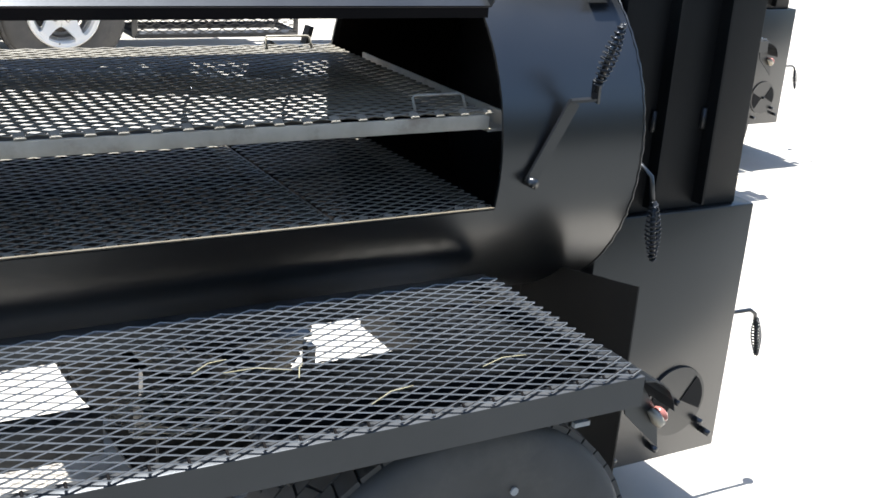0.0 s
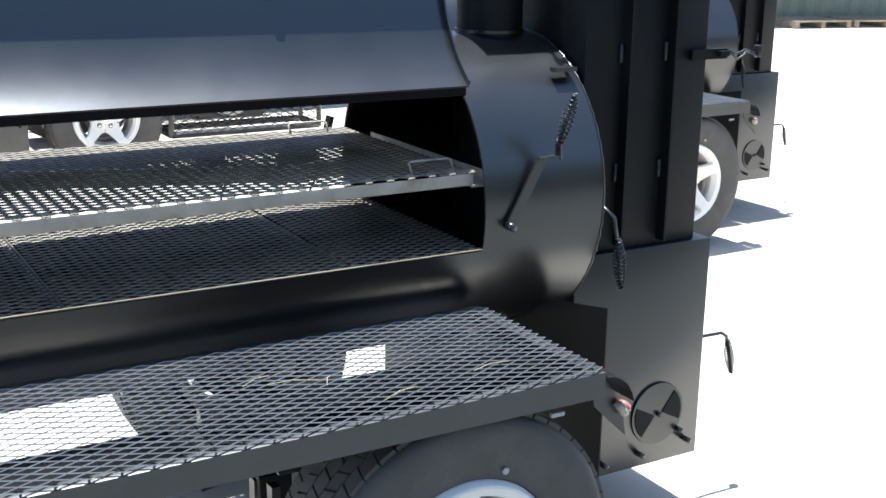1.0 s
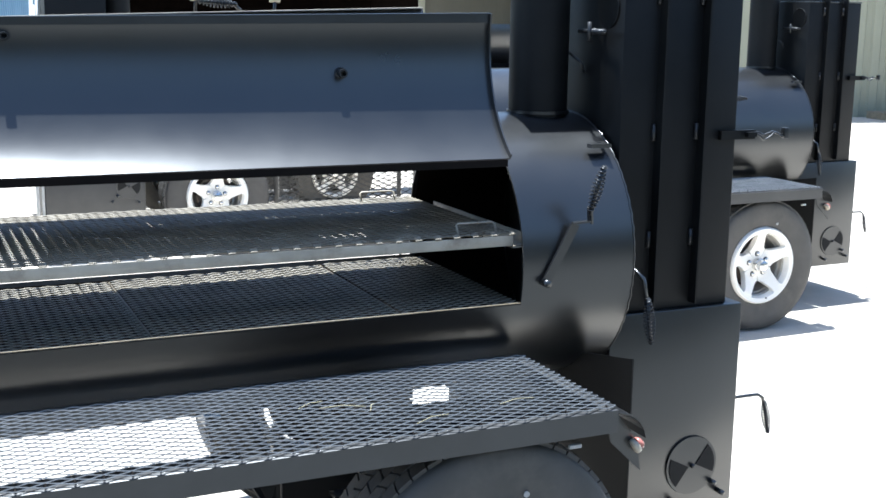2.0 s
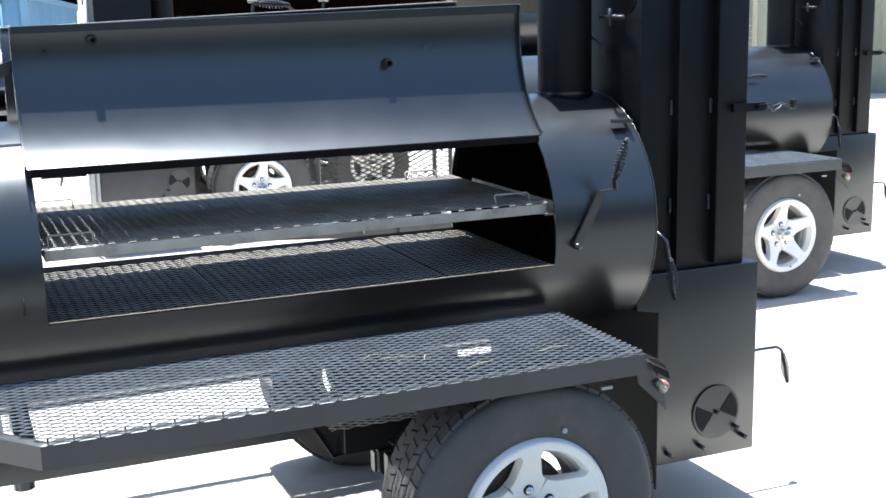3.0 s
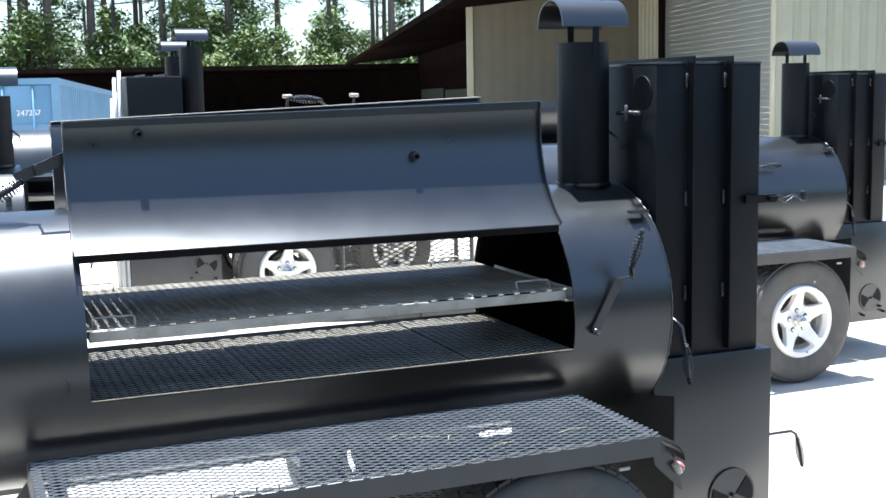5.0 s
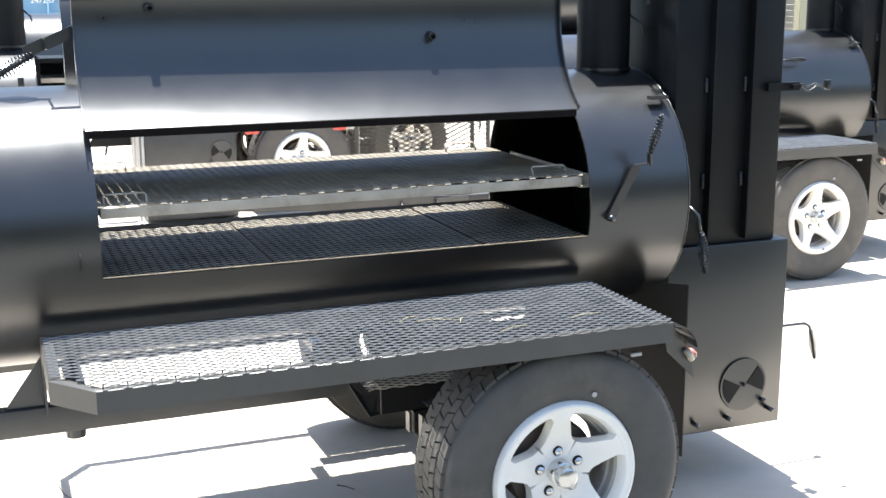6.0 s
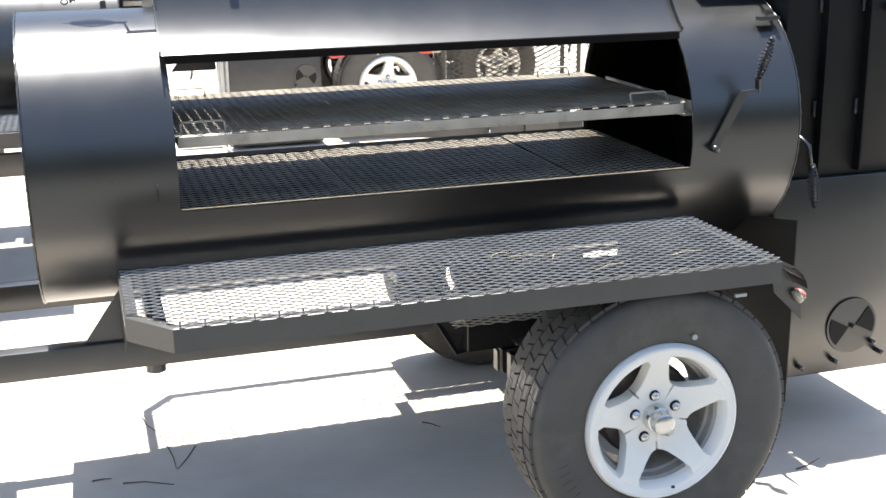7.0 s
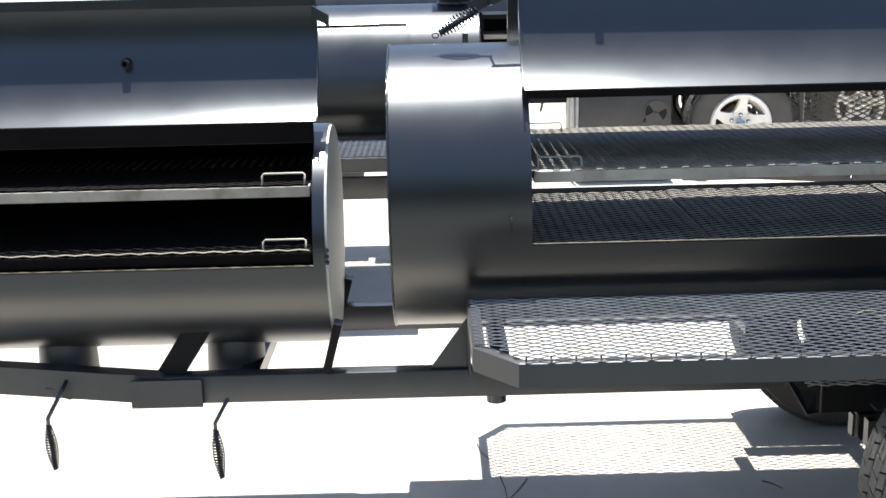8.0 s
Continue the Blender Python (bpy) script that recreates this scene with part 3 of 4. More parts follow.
def tall_box(tr):
    """The upright warming cabinet over the firebox: a sheet box whose front shows three panels between two folded fins."""
    y1 = 2 * CY - TY0
    body = part("warming_cabinet", boxes((TX0, TX1, TY0, y1, FZ1, TZ1), bevel=0.004), MATTE, tr, "upright satin black warming cabinet")
    for fx in (1.803, 1.940):
        fin = bmesh.new()
        box(fin, fx, fx + 0.006, TY0 - 0.032, y1 + 0.02, TZ1 - 0.004, TZ1 + 0.022)
        box(fin, fx, fx + 0.006, TY0 - 0.032, TY0 + 0.004, FZ1 + 0.015, TZ1 - 0.004)
        part("fin", fin, MATTE, body)
        for hz in (TZ1 - 0.05, 1.28, 0.99):
            hb = bmesh.new()
            tube(hb, ((fx - 0.008, TY0 - 0.006, hz - 0.022), (fx - 0.008, TY0 - 0.006, hz + 0.022)), 0.006, 8)
            part("hinge_barrel", hb, SPRING, body)
    for a, b in ((TX0, 1.797), (1.815, 1.933), (1.952, TX1)):
        e = boxes((a, b, TY0 - 0.006, y1, TZ1 - 0.001, TZ1 + 0.006), bevel=0.002)
        part("top_strip", e, BLACK, body)
    vent = bmesh.new()
    disc_x(vent, TX0 - 0.004, 0.004, TY0 + 0.075, TZ1 - 0.085, 0.052, 40)
    vt = part("vent", vent, MATTE, body)
    rim = bmesh.new()
    pts = [(TX0 - 0.005, TY0 + 0.075 + 0.052 * math.cos(radians(a)), TZ1 - 0.085 + 0.052 * math.sin(radians(a))) for a in range(60, 241, 15)]
    tube(rim, pts, 0.002, 6)
    part("vent_rim", rim, MATTE, vt)
    tb = bmesh.new()
    tube(tb, ((TX0 - 0.045, TY0 + 0.02, TZ1 - 0.145), (TX0 - 0.045, TY0 + 0.15, TZ1 - 0.145)), 0.006, 8)
    tube(tb, ((TX0, TY0 + 0.09, TZ1 - 0.145), (TX0 - 0.05, TY0 + 0.09, TZ1 - 0.145)), 0.008, 8)
    tube(tb, ((TX0 - 0.05, TY0 + 0.09, TZ1 - 0.17), (TX0 - 0.05, TY0 + 0.09, TZ1 - 0.12)), 0.006, 8)
    part("latch_handle", tb, SPRING, body, "steel T-shaped latch handle")
    la = bmesh.new()
    box(la, TX1 - 0.06, TX1 + 0.055, TY0 - 0.016, TY0 - 0.002, 1.255, 1.28)
    box(la, TX1 + 0.02, TX1 + 0.05, TY0 - 0.03, TY0 + 0.02, 1.262, 1.275)
    latch = part("door_latch", la, MATTE, body)
    pts = [(TX1 + 0.045 + 0.012 * q, TY0 - 0.012 + 0.004 * math.sin(q * 2.1), 1.269 + 0.005 * math.sin(q * 1.3)) for q in range(10)]
    part("latch_rod", rod(pts, 0.0035, 6), SPRING, latch, "thin bent steel rod")
    part("latch_rod", rod([(x, yy - 0.006, z - 0.007 + 0.006 * math.cos(k * 0.9)) for k, (x, yy, z) in enumerate(pts)], 0.003, 6), SPRING, latch)
    part("latch_block", boxes((TX1 + 0.152, TX1 + 0.168, TY0 - 0.022, TY0 - 0.004, 1.254, 1.284), bevel=0.002), SPRING, latch)
    return body


def firebox(tr, wide=False):
    body = part("firebox", boxes((FX0, FX1, FY0, FY1, FZ0, FZ1), bevel=0.005), BLACK, tr, "satin black welded steel firebox")
    damper(tr, 1.969, FY0, 0.325, 0.086, -1)
    if wide:
        part("ash_box", boxes((1.59, 2.18, FY1 + 0.004, 3.10, 0.02, 0.70), bevel=0.004), FRAME, body)
        damper(tr, 1.69, 3.10, 0.45, 0.076, 1, FRAME)
        part("pale_edge", boxes((2.184, 2.20, 3.04, 3.095, 0.02, 0.72), (2.215, 2.23, 3.04, 3.095, 0.02, 0.72)), PALE, body, "pale upright corner strips")
        # Added black plate in the shape of the dark shadow beside the firebox.
        ch = bmesh.new()
        plate(ch, ((2.25, 2.86, 0.66), (2.40, 2.86, 0.66), (2.52, 2.86, 0.50), (2.24, 2.86, 0.50)), (0, 0.05, 0))
        part("ash_chute", ch, MATTE, body, "black trapezoid sheet, added for a shadow on the ground")
    else:
        damper(tr, 1.966, FY1, 0.335, 0.076, 1)
    door = boxes((FX1, FX1 + 0.012, FY0 + 0.04, FY1 - 0.04, FZ0 + 0.03, FZ1 - 0.06), bevel=0.003)
    part("firebox_door", door, BLACK, body)
    spring_handle(tr, ((FX1 + 0.01, 2.10, 0.462), (2.235, 2.10, 0.462), (2.29, 2.098, 0.462), (2.309, 2.097, 0.45), (2.316, 2.096, 0.42)),
                  (2.314, 2.096, 0.44), (2.335, 2.094, 0.335), 0.013, 13)
    return body


def cooking_rack(x0, x1, y0, y1, z, handles, label, group="", frame_mat=None, mesh_mat=None, tilt=24.0, tips=0.009, w=0.0032, t=0.0017, edge=None):
    """A sliding rack: flat-bar frame, expanded metal and wire lifting loops."""
    rk = thing("cooking_rack", ((x0 + x1) / 2, (y0 + y1) / 2, z - 0.02), label, "cooking rack", group)
    for n, r in (("front_bar", (x0, x1, y0, y0 + 0.005, z - 0.026, z)), ("back_bar", (x0, x1, y1 - 0.005, y1, z - 0.026, z)),
                 ("side_bar", (x0, x0 + 0.005, y0 + 0.005, y1 - 0.005, z - 0.026, z)), ("side_bar", (x1 - 0.005, x1, y0 + 0.005, y1 - 0.005, z - 0.026, z))):
        part(n, boxes(r, bevel=0.001), frame_mat or STEEL, rk)
    expanded("expanded_metal", mesh_mat or GRATE, rk, x0 + 0.002, x1 - 0.002, y0 + 0.002, y1 - 0.002, z + 0.005, w=w, t=t, tilt=tilt, tips=tips, edge=edge)
    for hx, hy in handles:
        d = Vector((0.052, 0, 0))
        c = Vector((hx, hy, z + 0.004))
        up = Vector((0, 0.016, 0.025))
        part("lifting_loop", rod((c - d, c - d + up * 0.85, c - d * 0.9 + up, c + d * 0.9 + up, c + d + up * 0.85, c + d), 0.0026, 6), STEEL, rk, "bent wire lifting loop")
    return rk


def smoker_trailer(label, group="", closed=False, handles=True, small=True, fire=True, pan=False, basket=False, hub=HUB, chim=1.577, stack=1.76):
    """The whole welded trailer in the place of the nearest one; closed: with its barrel doors shut."""
    tr = thing("smoker_trailer", (0.6, CY, 0.0), label, "smoker trailer", group)
    # running gear and frame
    fr = bmesh.new()
    y = CY - 0.205
    box(fr, -0.92, 0.672 if fire else 1.66, y - 0.025, y + 0.025, 0.446, 0.52 if fire else 0.548, bevel=0.004)
    beam(fr, (-0.91, y, 0.483), (-2.3, CY - 0.03, 0.545), 0.05, 0.074)
    chassis = part("chassis", fr, FRAME, tr, "black welded box-section trailer frame")
    bk = bmesh.new()
    y = CY + 0.205
    box(bk, -0.92, 1.72, y - 0.025, y + 0.025, 0.498, 0.573, bevel=0.004)
    beam(bk, (-0.91, y, 0.5415), (-2.3, CY + 0.03, 0.56), 0.05, 0.063)
    part("rail", bk, BLACK, chassis)
    for x in (-0.7, -0.05, 1.55):
        part("cross_member", boxes((x - 0.025, x + 0.025, CY - 0.179, CY + 0.179, 0.47, 0.515)), BLACK, chassis)
    part("tie_bar", boxes((0.69, 0.735, CY + 0.235, CY + 0.41, 0.44, 0.47)), BLACK, chassis)
    part("step_bar", boxes((0.74, 1.10, CY + 0.415, CY + 0.48, 0.435, 0.46)), BLACK, chassis)
    ax = bmesh.new()
    box(ax, hub[0] - 0.03, hub[0] + 0.03, hub[1] + 0.16, 2 * CY - hub[1] - 0.16, 0.315, 0.375, bevel=0.004)
    part("axle", ax, BLACK, chassis)
    for s in (1, -1):
        y = CY - s * 0.24
        sp = bmesh.new()
        for l, z in ((0.19, 0.395), (0.14, 0.387), (0.09, 0.379)):
            box(sp, hub[0] - l * (1.0 if s > 0 else 0.55), hub[0] + l, y - 0.022, y + 0.022, z - 0.0035, z + 0.0035)
        box(sp, hub[0] - 0.205, hub[0] - 0.185, y - 0.015, y + 0.015, 0.29, 0.362)
        box(sp, hub[0] + 0.185, hub[0] + 0.205, y - 0.015, y + 0.015, 0.29, 0.362)
        part("leaf_spring", sp, BLACK, chassis)
    build_wheel(tr, hub, -1)
    build_wheel(tr, (hub[0] + 0.03, 2 * CY - hub[1], hub[2]), 1)
    jk = bmesh.new()
    lathe(jk, ((0.42, 0.0), (0.42, 0.026), (0.445, 0.026)), (-0.066, 2.06, 0), 20, axis="z")
    part("jack_socket", jk, BLACK, chassis)
    tab = boxes((-0.994, -0.814, 2.008, 2.0165, 0.442, 0.515))
    part("side_tab", tab, FRAME, chassis)
    for s in (1, -1):
        shelf(tr, -0.052 if s > 0 else -0.012, 1.364, 1.45 if s > 0 else 1.49, 1.925, 0.735, s)
    # supports between frame and barrels
    for s in (1, -1):
        y = CY - s * 0.215
        g = bmesh.new()
        plate(g, ((-0.135, y, 0.52), (-0.235, y, 0.52), (-0.135, y, 0.66)), (0, 0.006, 0))
        plate(g, ((-0.14, y - s * 0.10, 0.52), (-0.14, y + s * 0.02, 0.52), (-0.14, y + s * 0.02, 0.70), (-0.14, y - s * 0.10, 0.68)), (0.006, 0, 0))
        part("support_gusset", g, BLACK, tr)
        ps = bmesh.new()
        beam(ps, (-0.498, y, 0.522), (-0.464, y, 0.650), 0.05, 0.022, up=(1, 0, 0))
        part("leg_strut", ps, MATTE, tr)
    ps = bmesh.new()
    beam(ps, (-0.901, CY - 0.19, 0.515), (-0.812, CY - 0.18, 0.65), 0.05, 0.062, up=(1, 0, 0))
    part("leg_strut", ps, MATTE, tr)
    for x in (-1.199, -0.752):
        st = bmesh.new()
        lathe(st, ((0.47, 0.078), (0.60, 0.073)), (x, CY - 0.06, 0), 32, axis="z")
        part("drain_stub", st, FRAME, tr, "round drain pipe under the small barrel")
    for x, z, d in ((-1.178, 0.479, 0.0), (-0.754, 0.455, -0.012)):
        spring_handle(tr, ((x + 0.012, 2.06, z + 0.03), (x, 2.02, z), (x - 0.034, 2.015, z - 0.06), (x - 0.034, 2.013, z - 0.085)),
                      (x - 0.034, 2.013, z - 0.078), (x - 0.025, 2.008, z - 0.196 + d), 0.015, 17)
    part("weld_gusset", plate(bmesh.new(), ((-1.225, 2.056, 0.485), (-1.20, 2.056, 0.466), (-1.165, 2.056, 0.452), (-1.145, 2.056, 0.457), (-1.12, 2.056, 0.475)), (0, 0.02, 0)), FRAME, chassis)
    # long barrel with its doors
    build_barrel(tr, CY, CZ, R, BX0, BX1, OX0, OX1, True, 193.2, 128.0, "barrel")
    bolts = ((0.187, 1.533, 1.0), (0.074, 1.505, 0.5), (0.947, 1.437, 1.0))
    if closed:
        for a0, a1 in ((127.0 if handles else 132.0, 195.2), (-15.2, 53.0)):
            door = arc_strip(tr, "barrel_door", 0.0, 1.37, a0, a1, BLACK, r=R + 0.007, t=0.005, label="closed satin black barrel door")
            if not handles:
                if a0 > 90:
                    arc_strip(door, "hand_slot", 1.228, 1.352, 127.8, 131.9, HOLE, r=R + 0.003, t=0.005, label="dark hand slot")
                    arc_strip(door, "door_gap", 0.0, 1.45, 131.4, 131.95, HOLE, r=R + 0.002, t=0.004)
            for bx in (0.35, 1.05) if handles else ():
                w = radians(a0 + 22 if a0 > 90 else a1 - 22)
                p = Vector((bx, CY + math.cos(w) * (R + 0.01), CZ + math.sin(w) * (R + 0.01)))
                o = Vector((0, math.cos(w), math.sin(w))) * 0.045
                hd = part("door_handle", rod((p, p + o, p + o + Vector((0.14, 0, 0.0))), 0.005, 8), SPRING, door)
                part("grip", coil(p + o + Vector((0.01, 0, 0)), p + o + Vector((0.15, 0, 0.0)), 0.014, 0.0021, 11), SPRING, hd, "wound wire spring grip")
    else:
        build_lid(tr, -0.002, 1.348, 1.734, 1.515, 0.360, -52.0, 11.2, bolts, skew=0.028)
        build_lid(tr, -0.003, 1.341, 1.683, 1.418, 0.360, -30.0, 29.5, (), mirror=CY, skew=0.045)
        bh = part("back_door_handle", rod(((0.70, 2.53, 1.564), (0.70, 2.52, 1.606), (0.72, 2.515, 1.606), (0.80, 2.515, 1.600), (0.83, 2.525, 1.574)), 0.005, 8), SPRING, tr)
        part("grip", coil((0.705, 2.515, 1.606), (0.81, 2.515, 1.598), 0.012, 0.002, 11), SPRING, bh)
        for x in (0.70, 0.915):
            part("handle_post", rod(((x - 0.014, 2.52, 1.612), (x + 0.014, 2.52, 1.612)), 0.006, 8), STEEL, bh, "bright steel rod end")
            part("post", rod(((x, 2.52, 1.608), (x, 2.53, 1.564)), 0.004, 6), SPRING, bh)
        # grip bar of the open door, reaching past its end
        gb_ = bmesh.new()
        for a, b in (((0.03, 2.108, 1.478), (-0.065, 2.10, 1.437)), ((-0.063, 2.098, 1.438), (-0.072, 2.142, 1.434)), ((-0.07, 2.14, 1.435), (-0.118, 2.14, 1.414))):
            beam(gb_, a, b, 0.006, 0.03)
        grip = part("grip_bar", gb_, BLACK, tr, "flat bar handle with a wound spring grip")
        part("grip_rod", rod(((-0.10, 2.14, 1.408), (-0.19, 2.136, 1.357)), 0.0055, 8), SPRING, grip)
        part("grip", coil((-0.098, 2.14, 1.409), (-0.192, 2.136, 1.355), 0.019, 0.0017, 12), SPRING, grip, "wound wire spring grip")
        part("end_ring", rod([(-0.202 + 0.008 * math.cos(radians(a)), 2.135, 1.350 + 0.006 * math.sin(radians(a))) for a in range(0, 361, 30)], 0.0016, 6), SPRING, grip)
    if not closed:
        for x0, x1 in ((-0.03, 0.018), (1.349, 1.395)):
            rl = bmesh.new()
            box(rl, x0, x1, 1.935, 2.52, 1.008, 1.013)
            box(rl, x0 if x0 < 0 else x1 - 0.004, x0 + 0.004 if x0 < 0 else x1, 1.935, 2.52, 1.013, 1.04)
            part("rack_rail", rl, STEEL, tr, "bare angle-iron rail for the sliding rack")
    pin = rod(((-0.036, CY - R - 0.006, 0.905), (-0.036, CY - R - 0.008, 0.945)), 0.0028, 8)
    part("latch_pin", pin, SPRING, tr)
    # lever on the closed end of the barrel
    if not closed:
        lv = bmesh.new()
        beam(lv, (1.412, 1.874, 0.926), (1.495, 1.878, 1.070), 0.024, 0.006, up=(0, 1, 0))
        beam(lv, (1.487, 1.878, 1.072), (1.525, 1.852, 1.080), 0.022, 0.005, up=(0, 0, 1))
        beam(lv, (1.523, 1.854, 1.076), (1.514, 1.844, 1.113), 0.022, 0.005, up=(1, 0, 0))
        tube(lv, ((1.516, 1.846, 1.095), (1.521, 1.831, 1.153), (1.529, 1.816, 1.213)), 0.006, 8)
        tube(lv, ((1.412, 1.890, 0.926), (1.412, 1.858, 0.926)), 0.010, 8)
        lever = part("baffle_lever", lv, BLACK, tr, "flat steel lever with a spring grip")
        part("grip", coil((1.514, 1.843, 1.105), (1.531, 1.813, 1.222), 0.014, 0.0021, 12), SPRING, lever, "wound wire spring grip")
    if fire:
        part("stop_tab", boxes((1.60, 1.66, 1.985, 2.01, 1.245, 1.255)), BLACK, tr)
    else:
        part("latch_stud", boxes((1.60, 1.625, 1.94, 1.975, 1.16, 1.20), bevel=0.004), SPRING, tr)
    chimney(tr, chim, CY - 0.01, CZ + R - 0.03, stack, 0.081)
    if fire:
        firebox(tr, basket)
        tall_box(tr)
        spring_handle(tr, ((1.69, 1.99, 0.935), (1.70, 1.91, 0.93), (1.712, 1.885, 0.91), (1.718, 1.875, 0.85)), (1.718, 1.874, 0.862), (1.738, 1.878, 0.735), 0.015, 13)
    # shield plates behind the wheels
    for s in (1, -1) if fire else ():
        y0 = CY - s * (0.495 if s > 0 else 0.59)
        fl = bmesh.new()
        plate(fl, ((1.6, y0, 0.741), (1.6, CY - s * 0.13, 0.672), (1.6, CY - s * 0.13, 0.22), (1.6, y0, 0.22)), (0.004, 0, 0))
        part("heat_shield", fl, MATTE, tr)
        bk = bmesh.new()
        yb = CY - s * 0.75
        plate(bk, ((1.370, yb, 0.682), (1.40, yb, 0.70), (1.448, yb, 0.635), (1.462, yb, 0.562), (1.38, yb, 0.64)), (0, s * 0.004, 0))
        br = part("light_bracket", bk, BLACK, tr)
        lip = bmesh.new()
        for q in range(5):
            a0, a1 = radians(88 - q * 16), radians(88 - (q + 1) * 16)
            plate(lip, ((1.364 + 0.075 * math.cos(a0), yb - s * 0.05, 0.652 + 0.075 * math.sin(a0)), (1.364 + 0.075 * math.cos(a1), yb - s * 0.05, 0.652 + 0.075 * math.sin(a1)),
                        (1.364 + 0.075 * math.cos(a1), yb + s * 0.09, 0.652 + 0.075 * math.sin(a1)), (1.364 + 0.075 * math.cos(a0), yb + s * 0.09, 0.652 + 0.075 * math.sin(a0))), (0, 0, -0.003))
        part("fender_lip", lip, BLACK, br, "rolled fender lip")
        part("marker_light", rod(((1.442, yb - s * 0.01, 0.630), (1.450, yb - s * 0.01, 0.635), (1.454, yb - s * 0.01, 0.638)), [0.015, 0.015, 0.010], 12), RED, br, "small dull red marker light")
        part("lamp_ring", rod(((1.434, yb - s * 0.01, 0.625), (1.443, yb - s * 0.01, 0.6305)), 0.0175, 12), STEEL, br, "worn steel lamp ring")
        part("wire_clip", boxes((1.265, 1.295, yb - s * 0.01 - 0.004, yb - s * 0.01 + 0.004, 0.645, 0.653)), PALE, br, "pale wiring clip")
    if pan:
        # drip pan with a mesh cover, slung between the rails
        fy = CY - 0.158
        pb = bmesh.new()
        plate(pb, [(x, fy, z) for x, z in ((0.789, 0.432), (0.789, 0.349), (1.25, 0.349), (1.25, 0.432))], (0, 0.148, 0))
        plate(pb, ((0.787, fy, 0.430), (0.787, fy, 0.349), (0.752, fy - 0.006, 0.346), (0.697, fy + 0.02, 0.445), (0.697, fy + 0.02, 0.455)), (0, 0.004, 0))
        dp = part("drip_tray", pb, MATTE, tr, "black sheet-metal drip tray with a mesh cover", smooth=False)
        eg = bmesh.new()
        beam(eg, (0.789, fy - 0.003, 0.430), (0.789, fy - 0.003, 0.351), 0.003, 0.003)
        beam(eg, (0.752, fy - 0.008, 0.346), (0.71, fy + 0.01, 0.42), 0.003, 0.003)
        beam(eg, (0.752, fy - 0.008, 0.347), (0.789, fy - 0.003, 0.350), 0.003, 0.003)
        part("folded_edge", eg, FRAME, dp)
        # Paler steel carries the light that falls on the tray cover.
        expanded("expanded_metal", STEEL, dp, 0.735, 1.24, fy - 0.05, CY - 0.012, 0.444, w=0.004, tilt=8.0, label="expanded metal cover, its lit look put into the pale colour")
        part("tray_hanger", boxes((0.872, 0.880, fy - 0.012, fy + 0.02, 0.285, 0.345)), BLACK, dp)
        part("tray_hanger", boxes((0.888, 0.896, fy - 0.012, fy + 0.02, 0.280, 0.345), (0.896, 0.965, fy - 0.01, fy + 0.02, 0.272, 0.347)), MATTE, dp)
    if basket:
        # firewood basket on the far side
        x0, x1, y0, y1, z0, z1 = -0.30, 0.70, 2.62, 2.92, 0.20, 0.575
        wb = bmesh.new()
        for a, b in (((x0, y0, z1), (x1, y0, z1)), ((x0, y1, z1), (x1, y1, z1)), ((x0, y0, z1), (x0, y1, z1)), ((x1, y0, z1), (x1, y1, z1)),
                     ((x0, y0, z0), (x0, y0, z1)), ((x1, y0, z0), (x1, y0, z1)), ((x0, y1, z0), (x0, y1, z1)), ((x1, y1, z0), (x1, y1, z1)),
                     ((x0, y0, z0), (x1, y0, z0)), ((x0, y1, z0), (x1, y1, z0)), ((x0, y0, z0), (x0, y1, z0)), ((x1, y0, z0), (x1, y1, z0))):
            beam(wb, a, b, 0.03, 0.03, up=(0.3, 0.5, 0.8))
        bk = part("wood_basket", wb, BLACK, tr, "black firewood basket of angle iron and expanded metal")
        expanded("expanded_metal", BLACK, bk, x0, x1, z0, z1, y1 + 0.016, long=0.08, short=0.0175, w=0.0055, tilt=0.0, up=True)
        expanded("expanded_metal", BLACK, bk, x0, x1, z0, z1, y0 - 0.016, long=0.08, short=0.0175, w=0.0055, tilt=0.0, up=True)
        hp = rod(((0.70, 2.95, 0.585), (0.745, 2.95, 0.555), (0.90, 2.95, 0.548)), 0.012, 8)
        part("tube_handle", hp, PALE, bk, "pale bent tube handle")
        for x, top in ((2.10, 1.74), (2.135, 1.69)):
            part("upright_pipe", rod(((x, 2.24, FZ1), (x - 0.005, 2.24, 1.25), (x - 0.015, 2.24, top)), 0.0125, 10), WHITE, tr, "white upright pipe")
        for x in (0.857, 1.463):
            part("marker_light", boxes((x - 0.052, x + 0.052, 2.97, 3.02, 0.545, 0.625), bevel=0.012), LENS, bk, "red marker light")
    # small barrel on the tongue, closed at its back
    if small:
        build_barrel(tr, SCY, SCZ, SR, SX0, SX1, SX0 + 0.06, -0.511, False, 184.0, 114.0, "small_barrel")
        build_lid(tr, SX0 + 0.05, -0.497, 1.917, 1.391, 0.29, -55, 12, ((-0.978, 1.295, 1.0),), "small_lid", drop=0.05)
        te = bmesh.new()
        for a, b, z0, z1 in ((2.135, 2.139, 1.385, 1.412), (2.161, 2.165, 1.385, 1.412), (2.139, 2.161, 1.385, 1.388), (2.139, 2.161, 1.409, 1.412)):
            box(te, -0.503, -0.464, a, b, z0, z1)
        for v in te.verts:
            v.co.z -= 0.6 * (v.co.x + 0.475)
        part("tube_end", te, BLACK, tr, "open square tube end behind the small door")
